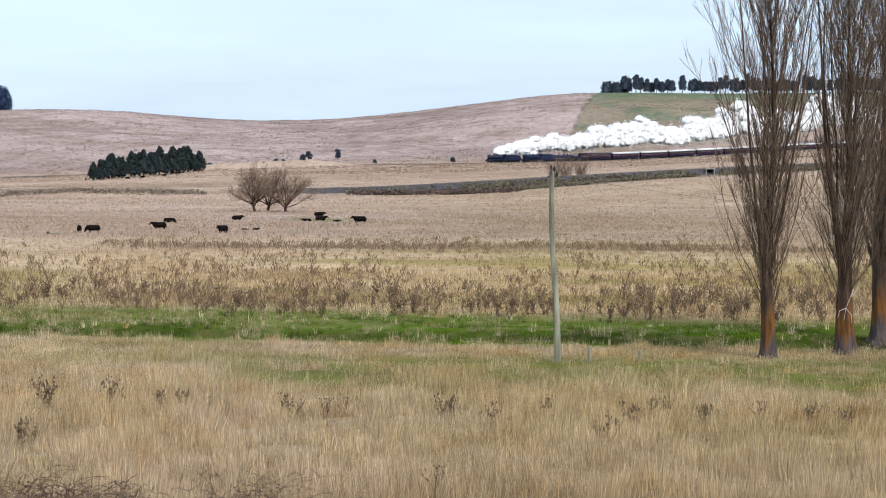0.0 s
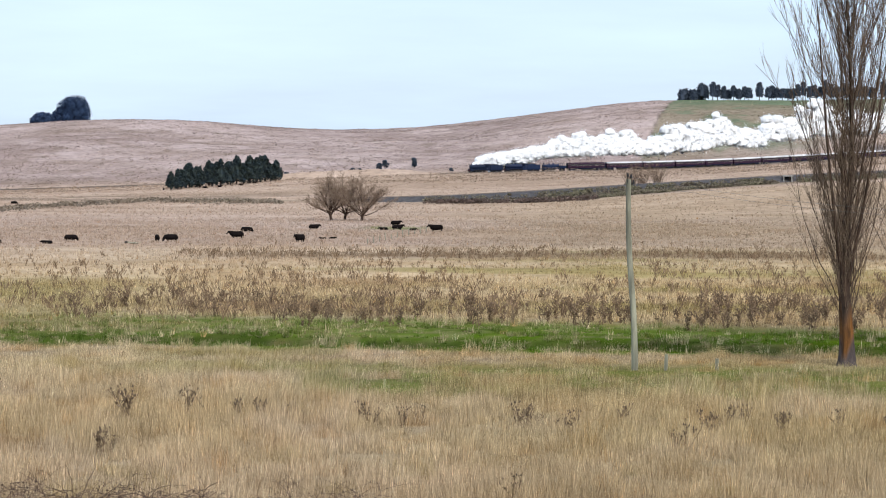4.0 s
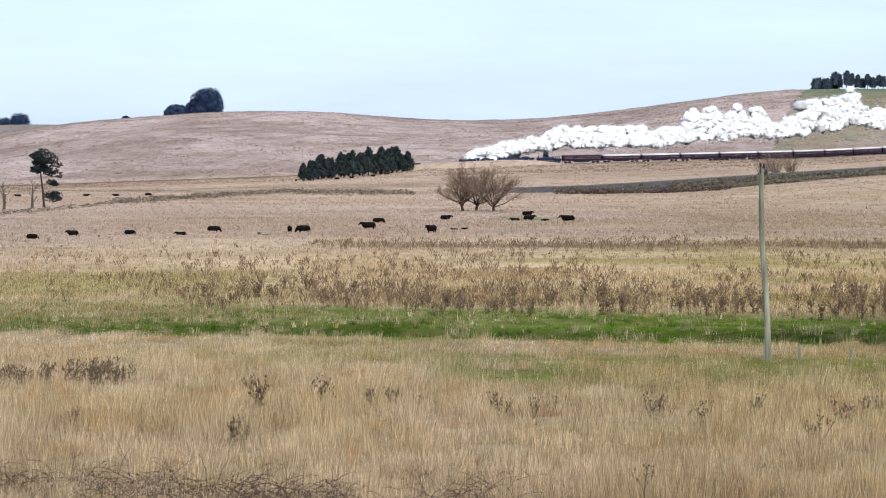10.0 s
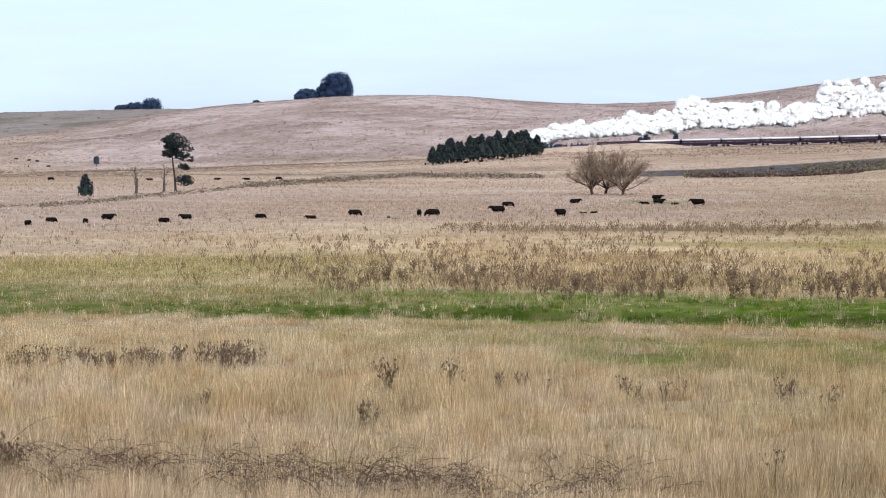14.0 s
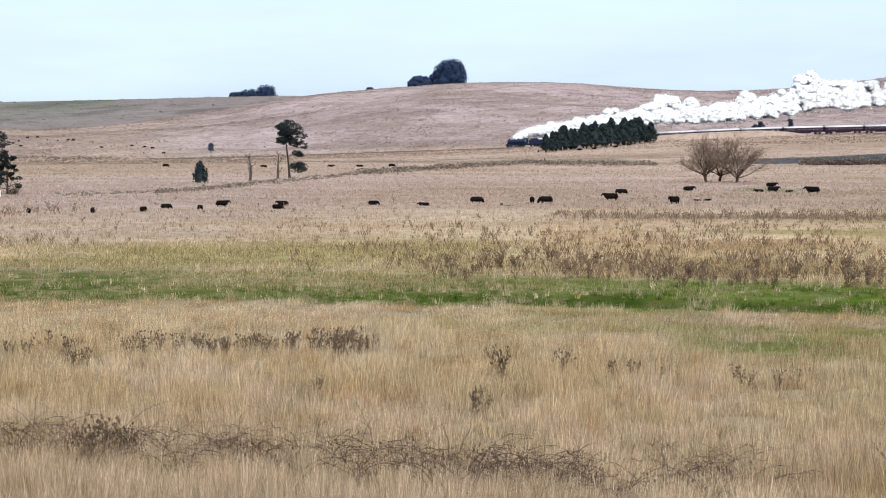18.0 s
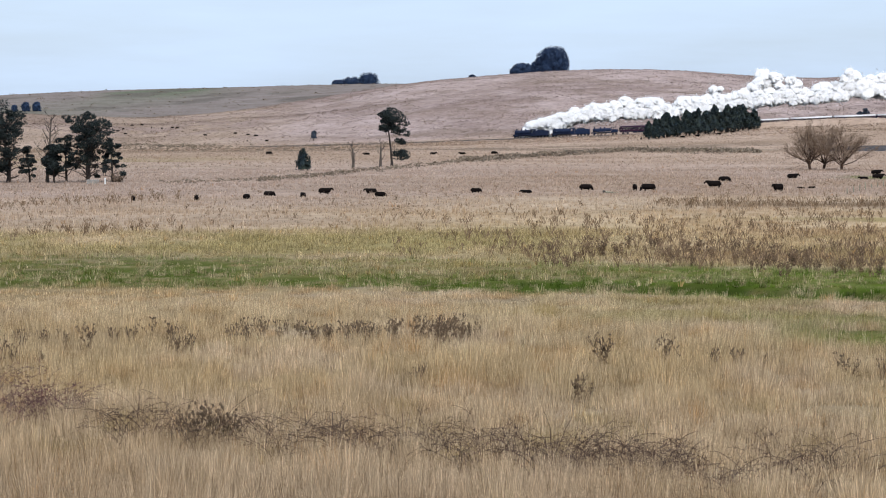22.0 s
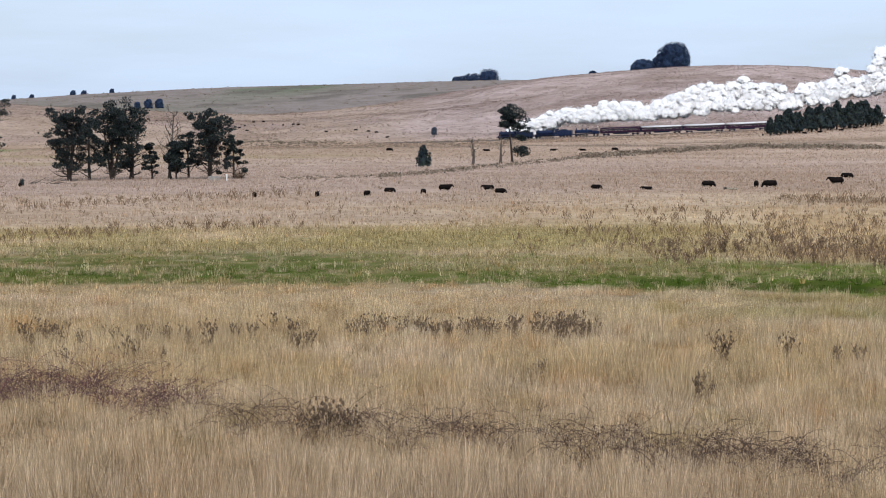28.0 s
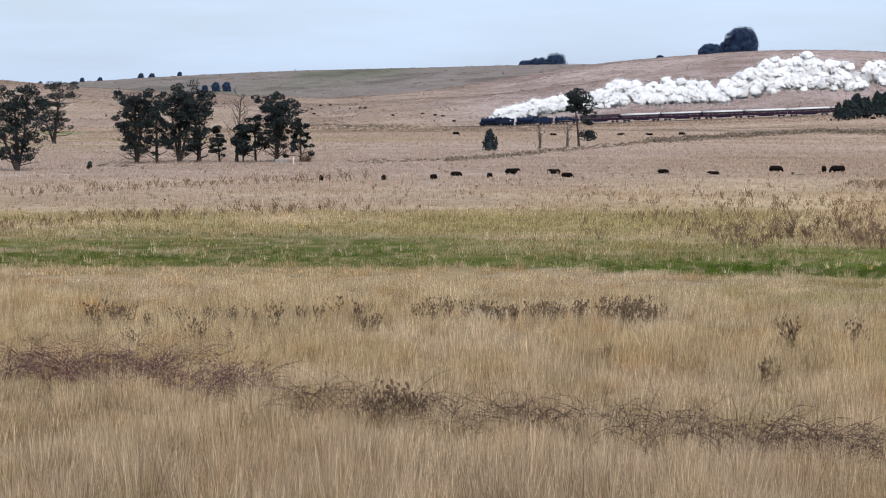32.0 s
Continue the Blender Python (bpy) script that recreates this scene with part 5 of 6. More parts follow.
def make_bank():
    """The nearer embankment, with rails along its top, and its brick-edged culvert."""
    azs = np.arange(-4.2, 13.5, 0.06)
    d = 735 + 6 * np.clip(azs, 0, 20)
    x, y = d * np.sin(np.radians(azs)), d * np.cos(np.radians(azs))
    z = EYE + d * np.tan(np.radians(el_bank(azs)))
    z = np.maximum(z, ground_z(azs, d) + 0.05)
    r = np.stack([np.sin(np.radians(azs)), np.cos(np.radians(azs)), 0 * azs], -1)
    p = np.stack([x, y, z], -1)
    rough = 0.12 * fbm(x, y, 2.5, 2, 31)
    prof = [(-9.5, -3.3), (-6.0, -1.7), (-2.6, -0.12), (-2.0, 0.0), (2.0, 0.0), (2.8, -0.2), (8, -3.3)]
    v = np.stack([p + r * (o + (rough[:, None] if k in (0, 1, 2) else 0)) + np.array((0, 0, h)) for k, (o, h) in enumerate(prof)], 1)
    n, k = len(azs), len(prof)
    i, j = np.meshgrid(np.arange(n - 1), np.arange(k - 1), indexing="ij")
    g = Geo()
    g.add(v.reshape(-1, 3), np.stack([i * k + j, (i + 1) * k + j, (i + 1) * k + j + 1, i * k + j + 1], -1).reshape(-1, 4))
    line = thing("embankment", "long dark gravel embankment with scrub along its foot", "embankment")
    line["kind"] = "structure"
    put("fill", g.data("fill"), M_BALLAST, line)
    for o in (-0.76, 0.76):
        g = Geo()
        g.tube(p + r * o + np.array((0, 0, 0.13)), 0.07, 4)
        put("rail", g.data("rail"), M_RAIL, line)
    # scrub on the slope
    rn, rnd = np.random.default_rng(3), random.Random(3)
    g = Geo()
    for _ in range(2700):
        a = rnd.uniform(-2.2, 12.5) if rnd.random() < 0.3 else rnd.uniform(0.5, 12.5)
        o = rnd.uniform(4.2, 20) if a > -1.5 else rnd.uniform(3.6, 9)
        if 5.9 < a < 6.5:
            continue
        dd = 735 + 6 * max(a, 0) - o
        q = spot(a, dd)
        top = EYE + (735 + 6 * max(a, 0)) * math.tan(radians(float(el_bank(np.array(a))))) - 0.2 - max(0, (o - 2.6)) * 0.46
        q.z = max(q.z, top) + 0.3
        s = rnd.uniform(0.5, 1.15)
        g.add(*leaves(rn, q, (s * 1.7, s, s * 0.7), 26, 0.55))
    tagged(put("embankment_scrub", g.data("embankment_scrub", False), M_SCRUB), "dull olive and brown scrub along the embankment", "scrub", kind="stuff")
    g = Geo()
    for c, n, w in ((0.43, 90, 0.5), (-1.2, 100, 0.8), (1.3, 20, 0.5)):
        for _ in range(n):
            a = c + rnd.gauss(0, w * 0.5)
            q = spot(a, 706 + rnd.uniform(-8, 6))
            s = rnd.uniform(0.6, 1.2)
            g.add(*leaves(rn, q + Vector((0, 0, 0.6)), (s * 1.6, s, s * 0.8), 40, 0.55))
    tagged(put("briar_patch", g.data("briar_patch", False), M_BRIAR), "reddish brown leafless briars at the embankment foot", "briar", kind="stuff")
    # the culvert
    a, d0 = 6.21, 735 + 6 * 6.21
    top = EYE + d0 * math.tan(radians(float(el_bank(np.array(a)))))
    x, y = xy(a, d0 - 3.4)
    cul = thing("culvert", "square concrete culvert with a dark opening", "culvert", m=Matrix.Translation((x, y, top)) @ pose(0, 0, 0, 0, 0, -a))
    for sx in (-1, 1):
        bm = bmesh.new()
        box(bm, sx * 1.25, -1.2, -1.6, 0.4, 4.2, 2.6, 0.04)
        part("side_wall", bm, M_CONCRETE, cul)
    bm = bmesh.new()
    box(bm, 0, -1.2, -0.2, 3.3, 4.2, 0.35, 0.04)
    part("lintel", bm, M_CONCRETE, cul)
    # added coal-black panel, standing in for the shade inside the passage
    bm = bmesh.new()
    box(bm, 0, 0.75, -1.6, 2.05, 0.1, 2.5)
    part("back_wall", bm, M_COAL, cul, "black panel for the shade inside the culvert")
    # bare shrub before the train
    rnd = random.Random(14)
    for a, dd in ((2.85, 850), (3.2, 852), (2.6, 848)):
        t = thing("bare_shrub", "leafless brown shrub on the grass bank", "shrub", "bare shrubs", Matrix.Translation(spot(a, dd)))
        g = Geo()
        for _ in range(120):
            b = rnd.uniform(0, 6.28)
            s = wander((rnd.gauss(0, 0.8), rnd.gauss(0, 0.8), -0.1), (0.55 * math.cos(b), 0.55 * math.sin(b), 1), rnd.uniform(4.2, 9.4), 4, 0.12, 0.02, rnd)
            g.tube(s, np.linspace(0.035, 0.018, len(s)), 3)
        tagged(put("brushwood", g.data("brushwood"), M_TWIG, t), kind="stuff")


make_railway()
make_bank()


# ---- the train ----
def wheelset(parent, name, x, radius, spokes=10, gauge=0.76):
    """Two spoked wheels on an axle, turning about its own centre."""
    bm = bmesh.new()
    for s in (-1, 1):
        y = s * gauge
        for k in range(20):                                     # the tyre
            a0, a1 = k * math.tau / 20, (k + 1) * math.tau / 20
            ring = []
            for a in (a0, a1):
                for rr in (radius, radius * 0.86):
                    for dy in (-0.06, 0.06):
                        ring.append(bm.verts.new((rr * math.cos(a), y + dy, rr * math.sin(a))))
            for q in ((0, 1, 5, 4), (2, 6, 7, 3), (0, 4, 6, 2), (1, 3, 7, 5)):
                bm.faces.new([ring[i] for i in q])
        rod(bm, (0, y - 0.08, 0), (0, y + 0.08, 0), radius * 0.18, seg=10)
        for k in range(spokes):
            a = k * math.tau / spokes
            rod(bm, (0, y, 0), (radius * 0.88 * math.cos(a), y, radius * 0.88 * math.sin(a)), 0.045, 0.035, 5)
        box(bm, 0, y, -radius * 0.62, radius * 0.7, 0.09, radius * 0.35)
    rod(bm, (0, -gauge, 0), (0, gauge, 0), 0.08, seg=8)
    return part(name, bm, M_STEEL, parent, m=pose(x, 0, radius))


def small_wheels(parent, name, xs, radius):
    for x in xs:
        bm = bmesh.new()
        for s in (-1, 1):
            rod(bm, (0, s * 0.70, 0), (0, s * 0.82, 0), radius, seg=16)
            rod(bm, (0, s * 0.67, 0), (0, s * 0.71, 0), radius * 1.06, seg=16)
        rod(bm, (0, -0.7, 0), (0, 0.7, 0), 0.07, seg=8)
        part(name, bm, M_STEEL, parent, m=pose(x, 0, radius))


def tender_engine(label, length, paint, boiler_r, drivers):
    """A tender locomotive facing +x, its middle over the origin, rails at z = 0. Returns it with its driving wheelsets."""
    t = thing("steam_locomotive", label, "locomotive", "engines of the train")
    front, back = length / 2, -length / 2
    tl = length * 0.38                                           # the tender
    cab_x = back + tl + 1.1
    zb = 2.55
    bm = bmesh.new()
    rod(bm, (cab_x + 1.0, 0, zb), (front - 2.9, 0, zb), boiler_r, boiler_r * 0.93, 24)
    for f in (0.2, 0.45, 0.7, 0.92):
        x = cab_x + 1.0 + f * (front - 3.9 - cab_x)
        rod(bm, (x, 0, zb), (x + 0.07, 0, zb), boiler_r * 1.02, seg=24)
    part("boiler", bm, paint, t)
    bm = bmesh.new()
    rod(bm, (front - 2.9, 0, zb), (front - 1.15, 0, zb), boiler_r * 1.0, seg=24)
    rod(bm, (front - 1.15, 0, zb), (front - 1.0, 0, zb), boiler_r * 0.86, boiler_r * 0.6, 24)
    part("smokebox", bm, M_LOCO, t, "sooty black smokebox")
    bm = bmesh.new()
    rod(bm, (front - 2.0, 0, zb + boiler_r * 0.9), (front - 2.0, 0, 4.0), 0.30, 0.25, 14)
    rod(bm, (front - 2.0, 0, 4.0), (front - 2.0, 0, 4.12), 0.33, seg=14)
    part("chimney", bm, M_LOCO, t)
    for x, r, h in ((front - 4.4, 0.36, 0.5), (front - 6.2, 0.42, 0.52)):
        bm = bmesh.new()
        rod(bm, (x, 0, zb + boiler_r * 0.85), (x, 0, zb + boiler_r + h * 0.6), r, r * 0.92, 14)
        rod(bm, (x, 0, zb + boiler_r + h * 0.6), (x, 0, zb + boiler_r + h), r * 0.92, r * 0.45, 14)
        part("dome", bm, paint, t)
    bm = bmesh.new()
    box(bm, cab_x, 0, 1.45, 2.0, 2.7, 0.14)
    box(bm, cab_x - 0.2, 0, 1.0, 2.2, 2.3, 0.7, 0.03)
    for s in (-1, 1):
        box(bm, cab_x, s * 1.36, 1.95, 2.0, 0.06, 1.0, 0.01)
        for dx in (-0.92, 0.0, 0.92):
            box(bm, cab_x + dx, s * 1.36, 2.95, 0.14, 0.06, 1.1)
    for sy in (-1, 1):
        box(bm, cab_x - 0.55, sy * 1.36, 2.95, 0.85, 0.06, 1.1)
    box(bm, cab_x - 0.9, 0, 2.3, 0.06, 2.5, 1.7)
    box(bm, cab_x + 1.0, 0, 2.5, 0.06, 2.7, 2.0)
    part("cab", bm, paint, t)
    g = Geo()
    ang = np.linspace(-1, 1, 11)
    v = [(cab_x + dx, 1.5 * a, 3.48 + dz + 0.42 * (1 - a * a)) for dx, dz in ((-1.35, 0), (1.2, 0), (1.2, 0.06), (-1.35, 0.06)) for a in ang]
    g.add(v, [(r * 11 + i, r * 11 + i + 1, ((r + 1) % 4) * 11 + i + 1, ((r + 1) % 4) * 11 + i) for r in range(4) for i in range(10)])
    put("cab_roof", g.data("cab_roof"), M_LOCO, t)
    for s in (-1, 1):
        bm = bmesh.new()
        box(bm, (cab_x + front - 1) / 2 + 0.6, s * 1.2, 1.72, front - cab_x - 1.6, 0.45, 0.10, 0.01)
        box(bm, (cab_x + front) / 2, s * 1.28, 1.45, front - cab_x - 1.2, 0.05, 0.5)
        part("running_board", bm, M_LOCO, t)
        bm = bmesh.new()
        rod(bm, (front - 2.6, s * 1.2, 0.85), (front - 1.3, s * 1.2, 0.85), 0.36, seg=14)
        rod(bm, (front - 2.6, s * 1.2, 1.35), (front - 1.4, s * 1.2, 1.35), 0.22, seg=12)
        part("cylinder", bm, M_LOCO, t)
        bm = bmesh.new()
        rod(bm, (cab_x + 1.6, s * 1.02, 0.75), (front - 3.6, s * 1.02, 0.75), 0.07, seg=6)
        rod(bm, (front - 4.9, s * 1.1, 0.8), (front - 2.4, s * 1.15, 0.85), 0.06, seg=6)
        part("coupling_rod", bm, M_STEEL, t)
        bm = bmesh.new()
        rod(bm, (front - 0.35, s * 0.86, 1.05), (front + 0.05, s * 0.86, 1.05), 0.10, seg=10)
        rod(bm, (front + 0.05, s * 0.86, 1.05), (front + 0.11, s * 0.86, 1.05), 0.23, seg=14)
        part("buffer", bm, M_STEEL, t)
    bm = bmesh.new()
    box(bm, front - 0.4, 0, 1.05, 0.2, 2.5, 0.42, 0.02)
    part("buffer_beam", bm, M_BUFFER, t, "dull red buffer beam")
    bm = bmesh.new()
    box(bm, (cab_x + front) / 2, 0, 1.1, front - cab_x - 0.5, 1.1, 0.7)
    part("frame", bm, M_LOCO, t)
    bm = bmesh.new()
    rod(bm, (front - 0.95, 0, zb + boiler_r + 0.05), (front - 0.7, 0, zb + boiler_r + 0.05), 0.17, 0.20, 12)
    part("headlamp", bm, M_STEEL, t)
    sets = []
    lo, hi = cab_x + 1.3, front - 4.0
    for k in range(drivers):
        sets.append(wheelset(t, "driving_wheels", lo + (hi - lo) * k / (drivers - 1), 0.86))
    small_wheels(t, "leading_wheels", (front - 2.6, front - 1.1), 0.44)
    # tender
    bm = bmesh.new()
    box(bm, back + tl / 2, 0, 2.1, tl - 0.25, 2.75, 2.2, 0.08)
    box(bm, back + tl / 2, 0, 0.95, tl - 0.25, 2.3, 0.5)
    box(bm, back + tl * 0.6, 0, 3.3, tl * 0.55, 2.45, 0.35, 0.05)
    part("tender", bm, paint, t)
    bm = bmesh.new()
    got = bmesh.ops.create_icosphere(bm, subdivisions=3, radius=1, matrix=Matrix.Translation((back + tl * 0.6, 0, 3.35)) @ Matrix.Diagonal((tl * 0.27, 1.05, 0.55, 1)))
    for v in got["verts"]:
        v.co += Vector((0, 0, 0.09 * noise.noise(v.co * 4)))
    part("coal", bm, M_COAL, t, "heaped black coal")
    small_wheels(t, "tender_wheels", [back + tl * f for f in (0.14, 0.36, 0.6, 0.82)], 0.48)
    return t, sets


def tank_engine(label, length, paint):
    t = thing("tank_locomotive", label, "locomotive", "engines of the train")
    front, back = length / 2, -length / 2
    bm = bmesh.new()
    rod(bm, (back + 3.4, 0, 2.35), (front - 2.0, 0, 2.35), 0.82, seg=22)
    part("boiler", bm, paint, t)
    bm = bmesh.new()
    rod(bm, (front - 2.0, 0, 2.35), (front - 0.8, 0, 2.35), 0.84, seg=22)
    rod(bm, (front - 0.8, 0, 2.35), (front - 0.68, 0, 2.35), 0.74, 0.5, 22)
    part("smokebox", bm, M_LOCO, t)
    bm = bmesh.new()
    rod(bm, (front - 1.5, 0, 3.1), (front - 1.5, 0, 3.95), 0.26, 0.22, 14)
    rod(bm, (front - 1.5, 0, 3.95), (front - 1.5, 0, 4.05), 0.30, seg=14)
    part("chimney", bm, M_LOCO, t)
    for x in (front - 4.3, front - 6.3):
        bm = bmesh.new()
        rod(bm, (x, 0, 3.0), (x, 0, 3.55), 0.42, 0.4, 14)
        rod(bm, (x, 0, 3.55), (x, 0, 3.8), 0.4, 0.15, 14)
        part("dome", bm, paint, t)
    for s in (-1, 1):
        bm = bmesh.new()
        box(bm, front - 5.0, s * 1.08, 2.1, 4.6, 0.5, 1.15, 0.05)
        part("side_tank", bm, paint, t)
        bm = bmesh.new()
        rod(bm, (front - 2.3, s * 1.15, 0.85), (front - 1.1, s * 1.15, 0.85), 0.33, seg=12)
        part("cylinder", bm, M_LOCO, t)
        bm = bmesh.new()
        rod(bm, (front - 0.35, s * 0.86, 1.05), (front + 0.08, s * 0.86, 1.05), 0.2, seg=12)
        part("buffer", bm, M_STEEL, t)
    bm = bmesh.new()
    box(bm, back + 2.1, 0, 1.95, 2.3, 2.6, 1.1, 0.03)
    for dx in (-1.05, 0, 1.05):
        for s in (-1, 1):
            box(bm, back + 2.1 + dx, s * 1.26, 2.95, 0.16, 0.08, 1.0)
    box(bm, back + 0.55, 0, 1.85, 0.9, 2.4, 1.1, 0.03)
    part("cab", bm, paint, t)
    bm = bmesh.new()
    box(bm, back + 2.1, 0, 3.55, 2.6, 2.7, 0.14, 0.05)
    part("cab_roof", bm, M_LOCO, t)
    bm = bmesh.new()
    box(bm, 0, 0, 1.15, length - 0.6, 1.3, 0.5)
    box(bm, front - 0.4, 0, 1.05, 0.15, 2.4, 0.4)
    part("frame", bm, M_LOCO, t)
    sets = [wheelset(t, "driving_wheels", x, 0.68) for x in (front - 6.4, front - 4.8, front - 3.2)]
    small_wheels(t, "trailing_wheels", (back + 1.0, back + 2.6), 0.42)
    small_wheels(t, "leading_wheels", (front - 1.3,), 0.42)
    return t, sets


def carriage(length, roof_material, label):
    """A bogie carriage with a clerestory-free curved roof and a row of windows."""
    t = thing("railway_carriage", label, "carriage", "carriages of the train")
    hl = length / 2 - 0.35
    bm = bmesh.new()
    box(bm, 0, 0, 1.12, hl * 2, 2.7, 0.25)
    box(bm, 0, 0, 0.75, hl * 0.75, 2.1, 0.5, 0.04)
    part("underframe", bm, M_LOCO, t)
    n = 12
    pitch = (hl * 2 - 2.6) / n
    win = [(-hl + 1.3 + pitch * (k + 0.5)) for k in range(n)]
    bm = bmesh.new()                                            # sides with real window holes
    for s in (-1, 1):
        box(bm, 0, s * 1.38, 1.72, hl * 2, 0.07, 1.05)
        box(bm, 0, s * 1.38, 3.12, hl * 2, 0.07, 0.25)
        edges = [-hl] + [w + o for w in win for o in (-pitch * 0.36, pitch * 0.36)] + [hl]
        for a, b in zip(edges[::2], edges[1::2]):
            box(bm, (a + b) / 2, s * 1.38, 2.62, b - a, 0.07, 0.76)
    for s in (-1, 1):
        box(bm, s * (hl - 0.03), 0, 2.2, 0.06, 2.7, 2.05)
    part("body", bm, M_MAROON, t)
    for s in (-1, 1):
        for k, w in enumerate(win):
            bm = bmesh.new()
            box(bm, w, s * 1.36, 2.62, pitch * 0.72, 0.02, 0.76)
            part("window_pane", bm, M_PANE, t)
        bm = bmesh.new()
        box(bm, 0, s * 1.425, 2.2, hl * 2, 0.02, 0.03)
        box(bm, 0, s * 1.425, 3.06, hl * 2, 0.02, 0.03)
        part("lining", bm, M_CREAM, t, "thin cream lining")
    g = Geo()
    ang = np.linspace(-1, 1, 13)
    prof = [(1.48 * a, 3.22 + 0.62 * (1 - abs(a) ** 2.4)) for a in ang]
    v = [(x, y, z + dz) for x, dz in ((-hl - 0.05, 0), (hl + 0.05, 0), (hl + 0.05, -0.1), (-hl - 0.05, -0.1)) for y, z in prof]
    g.add(v, [(r * 13 + i, r * 13 + i + 1, ((r + 1) % 4) * 13 + i + 1, ((r + 1) % 4) * 13 + i) for r in range(4) for i in range(12)])
    put("roof", g.data("roof"), roof_material, t)
    for k in range(7):
        bm = bmesh.new()
        x = -hl + 1.5 + k * (hl * 2 - 3) / 6
        rod(bm, (x, 0.3, 3.74), (x, 0.3, 3.98), 0.13, 0.10, 8)
        part("roof_vent", bm, roof_material, t)
    for s in (-1, 1):
        bm = bmesh.new()
        for y in (-1.0, 1.0):
            box(bm, s * (hl - 2.4), y, 0.55, 2.9, 0.12, 0.35, 0.03)
        box(bm, s * (hl - 2.4), 0, 0.62, 0.4, 2.0, 0.3)
        bogie = part("bogie", bm, M_LOCO, t)
        small_wheels(bogie, "wheelset", (s * (hl - 2.4) - 1.1, s * (hl - 2.4) + 1.1), 0.46)
        bm = bmesh.new()
        box(bm, s * (hl + 0.2), 0, 2.2, 0.4, 1.1, 2.0, 0.05)
        part("gangway", bm, M_LOCO, t)
    return t


def make_train():
    """Engines and carriages, each with the distance of its middle behind the train's front."""
    rake, spin, at = [], [], 0.0
    for build in (lambda: tender_engine("black steam locomotive with a long tender leading the train", 17.6, M_LOCO, 1.06, 4),
                  lambda: tender_engine("blue-black steam locomotive coupled second in the train", 18.6, M_LOCO2, 1.1, 4),
                  lambda: tank_engine("small blue-black tank locomotive with two domes", 12.6, M_LOCO2)):
        t, sets = build()
        ln = (17.6, 18.6, 12.6)[len(rake)]
        rake.append((t, at + ln / 2))
        at += ln + 0.55
        spin += [(w, 0.68 if ln < 13 else 0.86) for w in sets]
    first = None
    for k in range(12):
        if k < 2:
            c = carriage(19.6, M_MAROON if k == 0 else M_ROOF, "maroon carriage with a dark roof" if k == 0 else "maroon passenger carriage with a pale grey roof")
            first = c
        else:
            c = copy_thing(first, Matrix())
        rake.append((c, at + 9.8))
        at += 19.6 + 0.25
    return rake, spin


RAKE, SPIN = make_train()


# the train's front, by its turn from the first view: nearly steady, easing towards the end
FRONT = [(-20, 11.95), (-8, 5.37), (0, 0.99), (4, -1.22), (9, -3.98), (14, -6.80), (19, -9.64), (23, -11.84), (28, -14.47), (32, -16.45), (36, -18.3)]


def front_arc(t):
    ts, a = zip(*FRONT)
    az = sum(np.interp(t + o, ts, a) for o in (-1.0, -0.5, 0, 0.5, 1.0)) / 5
    return float(np.interp(-az, -TRACK_AZ, ARC))


def ride(s):
    """The pose of something on the rails, heading along the line."""
    p, q = on_track(s - 0.5), on_track(s + 0.5)
    x = Vector(q - p).normalized()
    y = Vector((0, 0, 1)).cross(x).normalized()
    z = x.cross(y)
    m = Matrix((x, y, z)).transposed().to_4x4()
    m.translation = Vector((p + q) / 2)
    return m


